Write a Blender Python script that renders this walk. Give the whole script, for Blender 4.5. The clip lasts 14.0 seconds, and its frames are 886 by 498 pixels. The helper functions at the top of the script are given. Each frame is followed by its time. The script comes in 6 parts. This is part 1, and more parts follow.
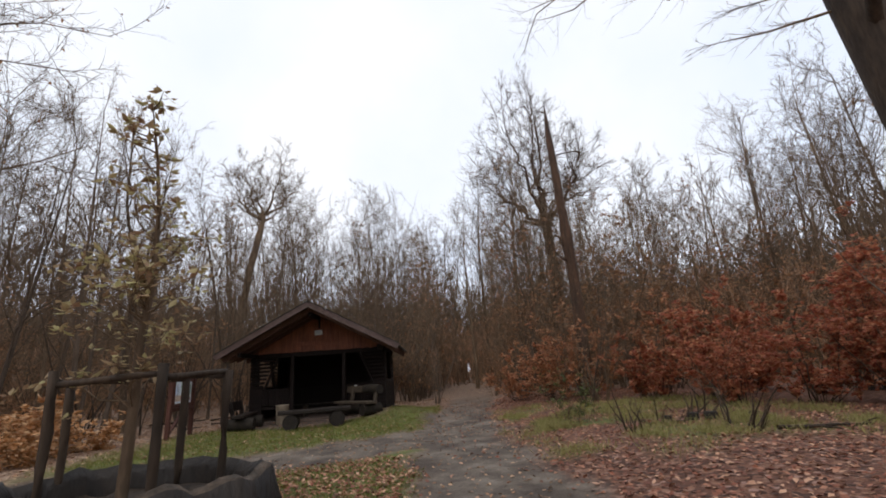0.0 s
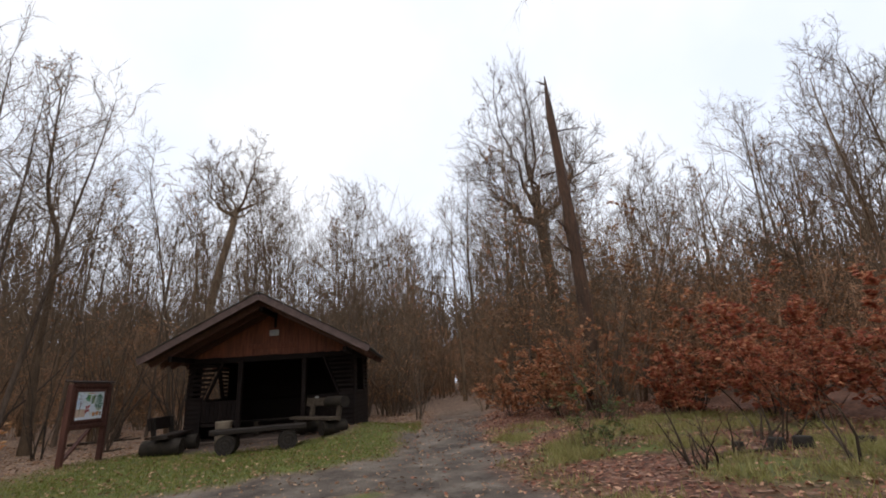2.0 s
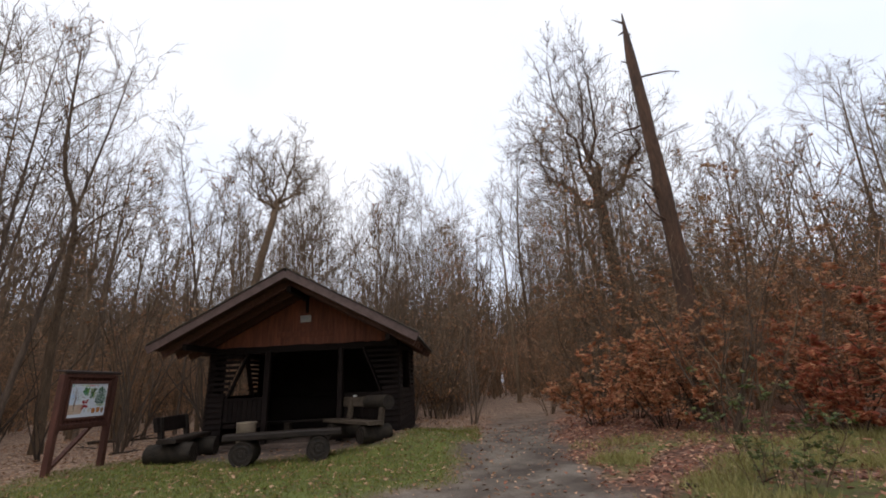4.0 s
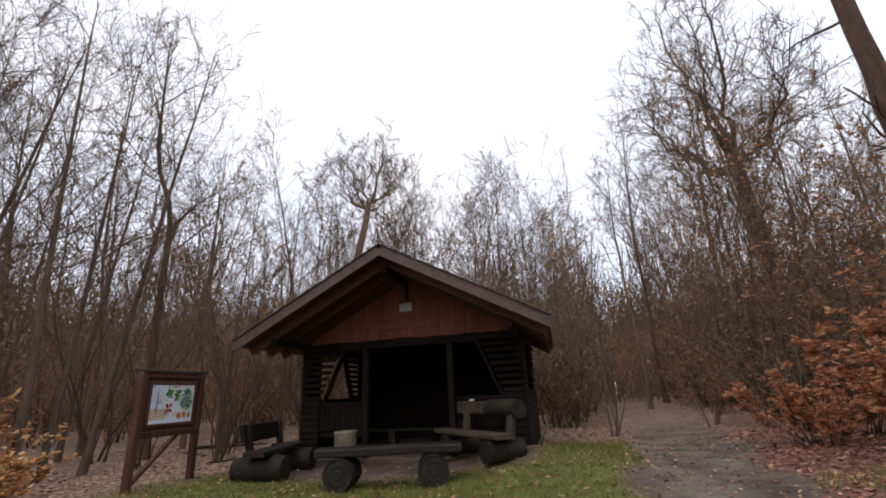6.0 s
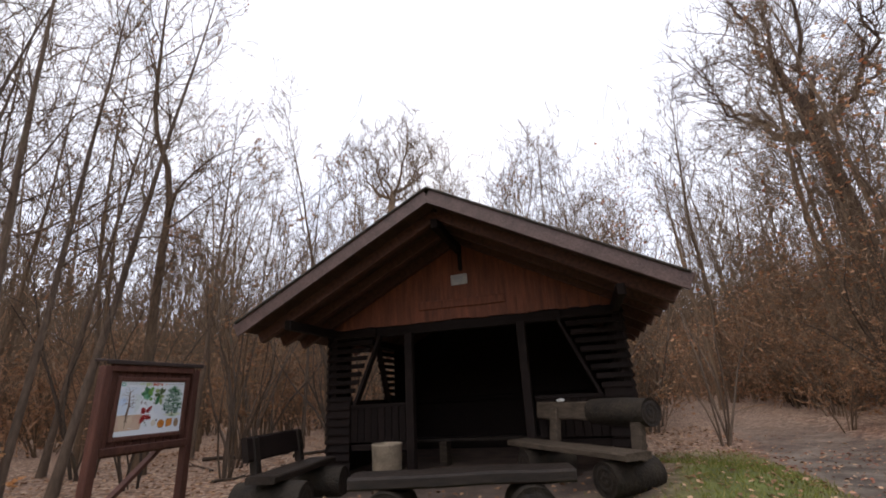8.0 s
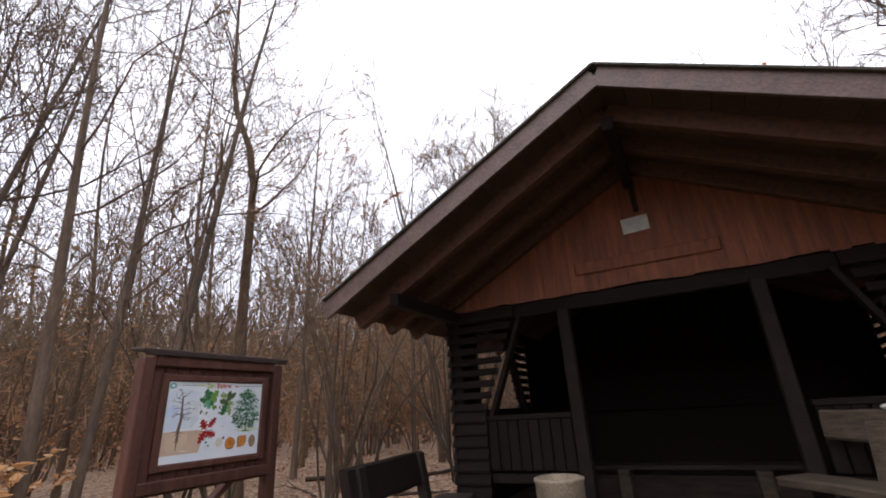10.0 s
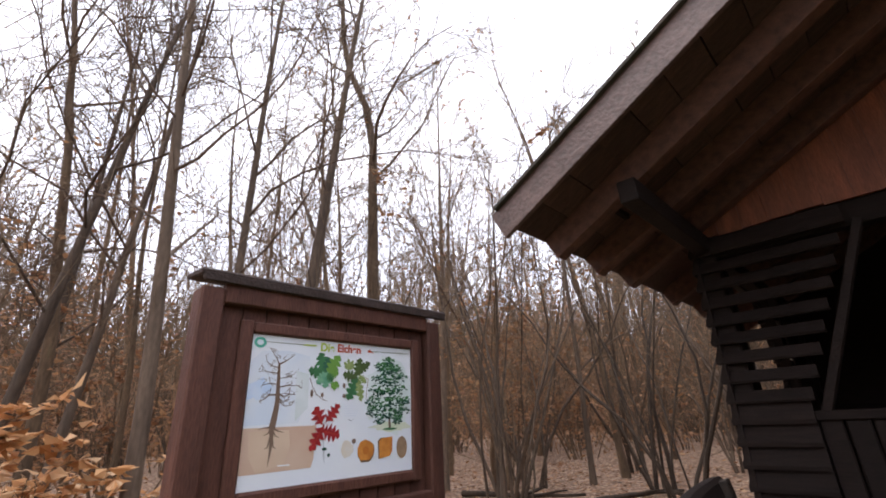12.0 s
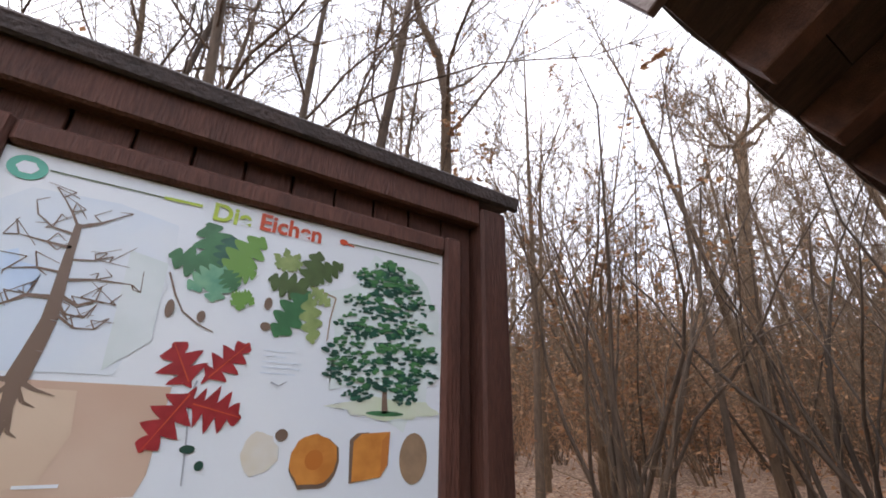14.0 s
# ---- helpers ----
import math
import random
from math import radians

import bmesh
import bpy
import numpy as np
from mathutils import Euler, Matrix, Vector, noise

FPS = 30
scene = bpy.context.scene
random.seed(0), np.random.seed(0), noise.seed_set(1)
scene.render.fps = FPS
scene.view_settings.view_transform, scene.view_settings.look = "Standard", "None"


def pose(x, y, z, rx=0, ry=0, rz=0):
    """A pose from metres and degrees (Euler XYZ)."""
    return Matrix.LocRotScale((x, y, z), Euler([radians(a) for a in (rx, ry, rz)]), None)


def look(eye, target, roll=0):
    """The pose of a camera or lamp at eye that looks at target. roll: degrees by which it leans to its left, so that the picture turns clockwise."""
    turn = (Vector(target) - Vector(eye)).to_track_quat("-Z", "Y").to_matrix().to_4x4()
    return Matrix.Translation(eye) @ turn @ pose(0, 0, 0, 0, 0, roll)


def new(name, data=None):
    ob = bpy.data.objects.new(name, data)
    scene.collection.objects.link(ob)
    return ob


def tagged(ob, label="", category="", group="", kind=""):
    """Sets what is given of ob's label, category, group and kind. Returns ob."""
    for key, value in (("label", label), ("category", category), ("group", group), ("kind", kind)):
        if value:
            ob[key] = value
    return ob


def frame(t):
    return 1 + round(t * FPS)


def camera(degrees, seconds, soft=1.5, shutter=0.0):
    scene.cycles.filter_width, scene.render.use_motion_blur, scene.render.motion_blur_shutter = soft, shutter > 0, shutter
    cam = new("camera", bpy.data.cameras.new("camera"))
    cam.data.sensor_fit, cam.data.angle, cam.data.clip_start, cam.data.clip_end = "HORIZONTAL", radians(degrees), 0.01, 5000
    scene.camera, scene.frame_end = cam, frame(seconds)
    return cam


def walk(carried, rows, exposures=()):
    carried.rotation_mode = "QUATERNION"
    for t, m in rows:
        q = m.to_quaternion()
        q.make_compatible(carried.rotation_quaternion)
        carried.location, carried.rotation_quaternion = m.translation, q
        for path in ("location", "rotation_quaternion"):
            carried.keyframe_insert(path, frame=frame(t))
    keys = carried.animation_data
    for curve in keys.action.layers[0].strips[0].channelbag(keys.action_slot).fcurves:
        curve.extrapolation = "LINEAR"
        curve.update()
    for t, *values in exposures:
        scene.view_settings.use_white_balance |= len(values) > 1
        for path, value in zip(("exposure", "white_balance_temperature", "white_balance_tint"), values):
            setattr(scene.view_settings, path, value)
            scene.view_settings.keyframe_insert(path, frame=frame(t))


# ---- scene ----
cam = camera(90.3, 14.0, soft=1.8)
PATH = [
    (0, (1.706, -0.422, 1.329), (1.793, 1.503, 1.862), -4.0),
    (0.5, (1.777, 0.236, 1.303), (1.884, 2.157, 1.846), -3.6),
    (1, (1.864, 0.906, 1.273), (1.989, 2.82, 1.839), -3.9),
    (1.5, (1.888, 1.563, 1.252), (2.021, 3.473, 1.831), -3.6),
    (2, (1.935, 2.247, 1.235), (2.077, 4.156, 1.813), -3.8),
    (2.5, (1.923, 2.891, 1.247), (2.03, 4.8, 1.835), -3.3),
    (5, (1.203, 5.893, 1.207), (0.966, 7.79, 1.795), -3.0),
    (5.5, (1.018, 6.431, 1.23), (0.65, 8.302, 1.835), -2.9),
    (6, (0.712, 6.964, 1.209), (0.273, 8.814, 1.83), -2.7),
    (6.5, (0.469, 7.569, 1.211), (0.003, 9.413, 1.829), -3.0),
    (7, (0.141, 8.065, 1.21), (-0.337, 9.904, 1.836), -2.5),
    (9.5, (-1.592, 10.489, 1.186), (-2.339, 12.225, 1.842), -4.5),
    (10, (-2.008, 10.912, 1.204), (-2.89, 12.57, 1.894), -3.4),
    (10.5, (-2.46, 11.331, 1.178), (-3.489, 12.908, 1.851), -4.1),
    (11, (-2.912, 11.672, 1.162), (-4.113, 13.118, 1.844), -2.4),
    (11.5, (-3.325, 11.981, 1.166), (-4.574, 13.38, 1.861), -3.6),
    (12, (-3.743, 12.255, 1.156), (-5.036, 13.593, 1.89), -2.7),
    (12.5, (-4.099, 12.548, 1.146), (-5.458, 13.803, 1.906), -2.6),
    (13, (-4.376, 12.775, 1.147), (-5.819, 13.907, 1.944), -0.4),
    (13.5, (-4.487, 13.096, 1.126), (-5.976, 14.164, 1.928), 0.1),
    (14, (-4.694, 13.296, 1.11), (-6.246, 14.302, 1.871), 1.1),
]

walk(cam, [(t, look(eye, target, roll)) for t, eye, target, roll in PATH],
     exposures=[(0.0, 0.2, 6500, 13), (1.0, 0.22, 6500, 13), (5.0, 0.33, 6500, 15), (9.5, 0.95, 6500, 18), (12.0, 1.38, 6500, 18), (14.0, 1.45, 6500, 17)])

# ---- world: an even, bright overcast sky ----
world = bpy.data.worlds.new("overcast_sky")
scene.world = world
world.use_nodes = True
wn, wl = world.node_tree.nodes, world.node_tree.links
wn.clear()
sky = wn.new("ShaderNodeTexSky")
sky.sky_type = 'NISHITA'
sky.sun_disc = False
sky.sun_elevation, sky.sun_rotation = radians(38), radians(200)
sky.dust_density, sky.air_density = 4.0, 1.0
tone = wn.new("ShaderNodeVectorMath")
tone.operation = 'SCALE'
tone.inputs["Scale"].default_value = 0.09
clouds = wn.new("ShaderNodeTexNoise")
clouds.inputs["Scale"].default_value = 2.2
clouds.inputs["Detail"].default_value = 5.0
cloud_ramp = wn.new("ShaderNodeValToRGB")
cloud_ramp.color_ramp.elements[0].position, cloud_ramp.color_ramp.elements[0].color = 0.35, (0.78, 0.86, 0.98, 1)
cloud_ramp.color_ramp.elements[1].position, cloud_ramp.color_ramp.elements[1].color = 0.7, (0.95, 0.975, 1.0, 1)
veil = wn.new("ShaderNodeMixRGB")
veil.inputs[0].default_value = 0.88
back = wn.new("ShaderNodeBackground")
back.inputs["Strength"].default_value = 1.06
wout = wn.new("ShaderNodeOutputWorld")
coord = wn.new("ShaderNodeTexCoord")
wl.new(coord.outputs["Generated"], clouds.inputs["Vector"])
wl.new(clouds.outputs["Fac"], cloud_ramp.inputs[0])
wl.new(sky.outputs[0], tone.inputs[0])
wl.new(tone.outputs[0], veil.inputs[1])
wl.new(cloud_ramp.outputs[0], veil.inputs[2])
wl.new(veil.outputs[0], back.inputs[0])
wl.new(back.outputs[0], wout.inputs[0])

sun_data = bpy.data.lights.new("sun", 'SUN')
sun_data.energy, sun_data.angle, sun_data.color = 0.6, radians(40), (1.0, 0.97, 0.93)
sun = new("sun", sun_data)
sun.matrix_world = look((0, 0, 40), (6, 16, 0))

# ---- materials ----


def material(name, base, second=None, scale=6.0, rough=0.8, bump=0.3, bump_scale=40.0, stretch=(1, 1, 1), vary=0.0,
             third=None, coords="Object", spec=0.3, detail=6.0):
    """Two tones mixed by large noise, fine grain on top, relief and an object's own tint."""
    m = bpy.data.materials.new(name)
    m.use_nodes = True
    n, l = m.node_tree.nodes, m.node_tree.links
    p = n["Principled BSDF"]
    tc = n.new("ShaderNodeTexCoord")
    mp = n.new("ShaderNodeMapping")
    mp.inputs["Scale"].default_value = stretch
    l.new(tc.outputs[coords], mp.inputs[0])
    big = n.new("ShaderNodeTexNoise")
    big.inputs["Scale"].default_value, big.inputs["Detail"].default_value = scale, detail
    fine = n.new("ShaderNodeTexNoise")
    fine.inputs["Scale"].default_value, fine.inputs["Detail"].default_value = bump_scale, 4.0
    l.new(mp.outputs[0], big.inputs["Vector"])
    l.new(mp.outputs[0], fine.inputs["Vector"])
    ramp = n.new("ShaderNodeValToRGB")
    second = second or tuple(c * 0.6 for c in base)
    ramp.color_ramp.elements[0].position, ramp.color_ramp.elements[0].color = 0.33, (*second, 1)
    ramp.color_ramp.elements[1].position, ramp.color_ramp.elements[1].color = 0.68, (*base, 1)
    if third:
        e = ramp.color_ramp.elements.new(0.8)
        e.color = (*third, 1)
    l.new(big.outputs["Fac"], ramp.inputs[0])
    grain = n.new("ShaderNodeMapRange")
    grain.inputs["From Min"].default_value, grain.inputs["From Max"].default_value = 0.3, 0.7
    grain.inputs["To Min"].default_value, grain.inputs["To Max"].default_value = 0.72, 1.2
    l.new(fine.outputs["Fac"], grain.inputs["Value"])
    mul = n.new("ShaderNodeVectorMath")
    mul.operation = 'SCALE'
    l.new(ramp.outputs[0], mul.inputs[0])
    l.new(grain.outputs[0], mul.inputs["Scale"])
    last = mul.outputs[0]
    if vary:
        info = n.new("ShaderNodeObjectInfo")
        rng = n.new("ShaderNodeMapRange")
        rng.inputs["To Min"].default_value, rng.inputs["To Max"].default_value = 1 - vary, 1 + vary
        l.new(info.outputs["Random"], rng.inputs["Value"])
        tint = n.new("ShaderNodeVectorMath")
        tint.operation = 'SCALE'
        l.new(last, tint.inputs[0])
        l.new(rng.outputs[0], tint.inputs["Scale"])
        last = tint.outputs[0]
    l.new(last, p.inputs["Base Color"])
    p.inputs["Roughness"].default_value = rough
    p.inputs["Specular IOR Level"].default_value = spec
    if bump:
        b = n.new("ShaderNodeBump")
        b.inputs["Strength"].default_value, b.inputs["Distance"].default_value = bump, 0.02
        l.new(fine.outputs["Fac"], b.inputs["Height"])
        l.new(b.outputs[0], p.inputs["Normal"])
    return m


def leaf_material(name, a, b, c, rough=0.6, through_light=0.25):
    """Leaves: each island its own tone between three, some light through the blade."""
    m = bpy.data.materials.new(name)
    m.use_nodes = True
    n, l = m.node_tree.nodes, m.node_tree.links
    p = n["Principled BSDF"]
    geo = n.new("ShaderNodeNewGeometry")
    ramp = n.new("ShaderNodeValToRGB")
    ramp.color_ramp.elements[0].position, ramp.color_ramp.elements[0].color = 0.0, (*a, 1)
    ramp.color_ramp.elements[1].position, ramp.color_ramp.elements[1].color = 1.0, (*c, 1)
    e = ramp.color_ramp.elements.new(0.5)
    e.color = (*b, 1)
    l.new(geo.outputs["Random Per Island"], ramp.inputs[0])
    l.new(ramp.outputs[0], p.inputs["Base Color"])
    p.inputs["Roughness"].default_value = rough
    p.inputs["Specular IOR Level"].default_value = 0.3
    t = n.new("ShaderNodeBsdfTranslucent")
    l.new(ramp.outputs[0], t.inputs["Color"])
    mix = n.new("ShaderNodeMixShader")
    mix.inputs[0].default_value = through_light
    l.new(p.outputs[0], mix.inputs[1])
    l.new(t.outputs[0], mix.inputs[2])
    l.new(mix.outputs[0], n["Material Output"].inputs["Surface"])
    return m


def ground_material():
    m = bpy.data.materials.new("forest_ground")
    m.use_nodes = True
    n, l = m.node_tree.nodes, m.node_tree.links
    p = n["Principled BSDF"]
    tc = n.new("ShaderNodeTexCoord")

    def noise_of(scale, detail=6.0, rough=0.6):
        t = n.new("ShaderNodeTexNoise")
        t.inputs["Scale"].default_value, t.inputs["Detail"].default_value, t.inputs["Roughness"].default_value = scale, detail, rough
        l.new(tc.outputs["Object"], t.inputs["Vector"])
        return t

    def ramp_of(fac, stops):
        r = n.new("ShaderNodeValToRGB")
        r.color_ramp.elements[0].position, r.color_ramp.elements[0].color = stops[0][0], (*stops[0][1], 1)
        r.color_ramp.elements[1].position, r.color_ramp.elements[1].color = stops[-1][0], (*stops[-1][1], 1)
        for pos, col in stops[1:-1]:
            e = r.color_ramp.elements.new(pos)
            e.color = (*col, 1)
        l.new(fac, r.inputs[0])
        return r.outputs[0]

    def mix(fac, a, b):
        x = n.new("ShaderNodeMixRGB")
        l.new(fac, x.inputs[0])
        l.new(a, x.inputs[1])
        l.new(b, x.inputs[2])
        return x.outputs[0]

    def attr(name):
        a = n.new("ShaderNodeAttribute")
        a.attribute_name = name
        return a.outputs["Fac"]
    cells = n.new("ShaderNodeTexVoronoi")
    cells.inputs["Scale"].default_value = 16.0
    l.new(tc.outputs["Object"], cells.inputs["Vector"])
    sep = n.new("ShaderNodeSeparateColor")
    l.new(cells.outputs["Color"], sep.inputs[0])
    litter = ramp_of(sep.outputs[0], [(0.0, (0.09, 0.055, 0.036)), (0.5, (0.25, 0.15, 0.095)), (0.8, (0.36, 0.24, 0.165)), (1.0, (0.48, 0.36, 0.26))])
    copper = ramp_of(sep.outputs[0], [(0.0, (0.05, 0.024, 0.016)), (0.5, (0.135, 0.057, 0.034)), (0.85, (0.22, 0.11, 0.066)), (1.0, (0.3, 0.18, 0.14))])
    gravel = ramp_of(noise_of(1.1, 9.0, 0.7).outputs["Fac"], [(0.4, (0.06, 0.045, 0.034)), (0.52, (0.125, 0.099, 0.076)), (0.68, (0.23, 0.195, 0.155))])
    grass = ramp_of(noise_of(3.0, 8.0, 0.7).outputs["Fac"], [(0.35, (0.078, 0.058, 0.025)), (0.5, (0.1, 0.115, 0.028)), (0.7, (0.16, 0.19, 0.038))])
    soil = ramp_of(noise_of(2.0, 8.0).outputs["Fac"], [(0.35, (0.07, 0.05, 0.04)), (0.7, (0.17, 0.125, 0.1))])
    col = mix(attr("copper"), litter, copper)
    col = mix(attr("grass"), col, grass)
    col = mix(attr("soil"), col, soil)
    col = mix(attr("gravel"), col, gravel)
    grain = noise_of(60.0, 4.0)
    rng = n.new("ShaderNodeMapRange")
    rng.inputs["From Min"].default_value, rng.inputs["From Max"].default_value = 0.3, 0.7
    rng.inputs["To Min"].default_value, rng.inputs["To Max"].default_value = 0.65, 1.25
    l.new(grain.outputs["Fac"], rng.inputs["Value"])
    sc = n.new("ShaderNodeVectorMath")
    sc.operation = 'SCALE'
    l.new(col, sc.inputs[0])
    l.new(rng.outputs[0], sc.inputs["Scale"])
    l.new(sc.outputs[0], p.inputs["Base Color"])
    p.inputs["Roughness"].default_value = 0.75
    p.inputs["Specular IOR Level"].default_value = 0.25
    b = n.new("ShaderNodeBump")
    b.inputs["Strength"].default_value, b.inputs["Distance"].default_value = 0.6, 0.02
    l.new(grain.outputs["Fac"], b.inputs["Height"])
    l.new(b.outputs[0], p.inputs["Normal"])
    return m


GROUND = ground_material()
BARK = material("wet_bark", (0.185, 0.122, 0.073), (0.1, 0.066, 0.041), scale=5, bump=0.7, bump_scale=30, stretch=(1, 1, 0.25), vary=0.3, third=(0.13, 0.115, 0.058))
STEM = material("dark_coppice_bark", (0.135, 0.096, 0.067), (0.075, 0.053, 0.038), scale=5, bump=0.5, bump_scale=30, stretch=(1, 1, 0.25), vary=0.5, third=(0.1, 0.1, 0.05))
BARK_DARK = material("dark_oak_bark", (0.0654, 0.0436, 0.028), (0.0305, 0.0213, 0.0144), scale=6, bump=0.9, bump_scale=25, stretch=(1, 1, 0.2), vary=0.2)
BARK_RED = material("oak_bark_with_brown_algae", (0.109, 0.0582, 0.0336), (0.0491, 0.031, 0.0208), scale=4, bump=0.9, bump_scale=25, stretch=(1, 1, 0.2), vary=0.1)
BRUSH = material("red_brown_brush", (0.42, 0.24, 0.135), (0.26, 0.15, 0.088), scale=0.4, bump=0.0, bump_scale=6)
TWIG = material("twig_bark", (0.17, 0.114, 0.068), (0.105, 0.071, 0.043), scale=3, bump=0.0, vary=0.3)
HUT_WOOD = material("dark_stained_wood", (0.0165, 0.0098, 0.0076), (0.0095, 0.006, 0.0049), scale=7, rough=0.7, bump=0.4, bump_scale=60, stretch=(1, 1, 8), vary=0.25, spec=0.18)
RAFTER = material("brown_stained_rafter", (0.125, 0.058, 0.038), (0.065, 0.032, 0.023), scale=5, rough=0.6, bump=0.4, bump_scale=50, stretch=(4, 4, 4), vary=0.15)
DECK = material("dark_roof_boarding", (0.095, 0.052, 0.038), (0.05, 0.028, 0.021), scale=6, rough=0.7, bump=0.4, bump_scale=50, stretch=(1, 6, 1), vary=0.2)
GABLE = material("red_brown_gable_boards", (0.235, 0.078, 0.038), (0.125, 0.043, 0.024), scale=3, rough=0.6, bump=0.35, bump_scale=45, stretch=(6, 1, 0.6), vary=0.07)
FASCIA = material("weathered_brown_fascia", (0.115, 0.07, 0.058), (0.075, 0.045, 0.037), scale=4, rough=0.45, bump=0.3, bump_scale=40, stretch=(1, 1, 1), spec=0.4)
ROOFING = material("mossy_roofing_sheet", (0.07, 0.055, 0.045), (0.035, 0.035, 0.025), scale=4, rough=0.85, bump=0.4, bump_scale=30)
SIGN_WOOD = material("red_brown_sign_wood", (0.115, 0.046, 0.032), (0.068, 0.027, 0.019), scale=4, rough=0.6, bump=0.35, bump_scale=55, stretch=(3, 3, 0.5), vary=0.15, spec=0.3)
SIGN_CAP = material("black_roofing_felt", (0.05, 0.03, 0.024), (0.028, 0.018, 0.015), scale=9, rough=0.7, bump=0.4, bump_scale=80)
OLD_WOOD = material("wet_dark_bench_wood", (0.0296, 0.0202, 0.0141), (0.0122, 0.00854, 0.0064), scale=5, rough=0.55, bump=0.5, bump_scale=40, stretch=(1, 5, 5), vary=0.2, spec=0.25)
GREY_WOOD = material("weathered_grey_wood", (0.105, 0.0807, 0.0589), (0.048, 0.0365, 0.0262), scale=5, rough=0.6, bump=0.5, bump_scale=40, stretch=(1, 5, 5), vary=0.2, spec=0.15)
LOG_END = material("weathered_log_end", (0.0278, 0.0198, 0.0136), (0.0111, 0.00825, 0.00612), scale=12, rough=0.6, bump=0.6, bump_scale=50, third=(0.148, 0.115, 0.0816))
MOSSY_LOG = material("mossy_log_bark", (0.0315, 0.0231, 0.0143), (0.013, 0.00989, 0.0068), scale=6, bump=0.8, bump_scale=30, third=(0.0649, 0.0701, 0.0204))
CONCRETE = material("stained_concrete", (0.306, 0.247, 0.177), (0.185, 0.148, 0.105), scale=6, rough=0.85, bump=0.4, bump_scale=70)
STUMP = material("rotten_wet_stump", (0.0262, 0.0178, 0.0115), (0.00872, 0.00621, 0.00448), scale=5, rough=0.55, bump=0.9, bump_scale=22, stretch=(1, 1, 0.35), third=(0.0523, 0.0582, 0.0192))
STUMP_EDGE = material("pale_torn_stump_rim", (0.105, 0.0737, 0.0499), (0.0262, 0.0194, 0.0128), scale=9, rough=0.7, bump=0.6, bump_scale=40)
EARTH = material("planter_earth", (0.0545, 0.0359, 0.0216), (0.0218, 0.0155, 0.0104), scale=14, bump=0.8, bump_scale=50)
STONE = material("grey_foundation_stone", (0.24, 0.22, 0.2), (0.14, 0.13, 0.12), scale=8, bump=0.5, bump_scale=50)
FAR_WOODS = material("distant_bare_woods", (0.294, 0.189, 0.116), (0.174, 0.116, 0.0736), scale=0.5, rough=1.0, bump=0.0, bump_scale=3.0, stretch=(1, 1, 0.08), spec=0.0)
LEAF_COPPER = leaf_material("copper_beech_leaves", (0.25, 0.058, 0.035), (0.42, 0.125, 0.062), (0.62, 0.31, 0.16), through_light=0.4)
LEAF_BROWN = leaf_material("brown_beech_leaves", (0.2, 0.095, 0.05), (0.32, 0.16, 0.075), (0.42, 0.25, 0.13), through_light=0.4)
LEAF_ORANGE = leaf_material("orange_hazel_leaves", (0.4, 0.18, 0.065), (0.55, 0.29, 0.12), (0.68, 0.47, 0.28))
LEAF_RUST = leaf_material("rust_beech_leaves", (0.28, 0.095, 0.045), (0.44, 0.18, 0.082), (0.62, 0.36, 0.19), through_light=0.4)
LEAF_OAK = leaf_material("yellow_green_oak_leaves", (0.26, 0.15, 0.09), (0.38, 0.28, 0.15), (0.5, 0.47, 0.22), through_light=0.4)
LEAF_GREEN = leaf_material("green_bramble_leaves", (0.05, 0.075, 0.02), (0.09, 0.11, 0.03), (0.16, 0.17, 0.05))
LITTER = leaf_material("fallen_brown_leaves", (0.153, 0.0776, 0.04), (0.305, 0.16, 0.084), (0.501, 0.33, 0.2), through_light=0.05)
LITTER_COPPER = leaf_material("fallen_copper_leaves", (0.12, 0.042, 0.025), (0.26, 0.095, 0.053), (0.54, 0.32, 0.2), through_light=0.05)
GRASS = leaf_material("autumn_grass", (0.1, 0.115, 0.02), (0.155, 0.175, 0.03), (0.28, 0.245, 0.08))
DRY_GRASS = leaf_material("dry_pale_grass", (0.22, 0.17, 0.065), (0.25, 0.245, 0.07), (0.4, 0.34, 0.16))


def plain(name, col, rough=0.5, patch=None, scale=8.0):
    """Even printed or painted colour, a little uneven."""
    m = bpy.data.materials.new(name)
    m.use_nodes = True
    n, l = m.node_tree.nodes, m.node_tree.links
    p = n["Principled BSDF"]
    tc = n.new("ShaderNodeTexCoord")
    t = n.new("ShaderNodeTexNoise")
    t.inputs["Scale"].default_value, t.inputs["Detail"].default_value = scale, 3.0
    l.new(tc.outputs["Object"], t.inputs["Vector"])
    r = n.new("ShaderNodeValToRGB")
    r.color_ramp.elements[0].position, r.color_ramp.elements[0].color = 0.35, (*(patch or tuple(c * 0.9 for c in col)), 1)
    r.color_ramp.elements[1].position, r.color_ramp.elements[1].color = 0.65, (*col, 1)
    l.new(t.outputs["Fac"], r.inputs[0])
    l.new(r.outputs[0], p.inputs["Base Color"])
    p.inputs["Roughness"].default_value = rough
    return m


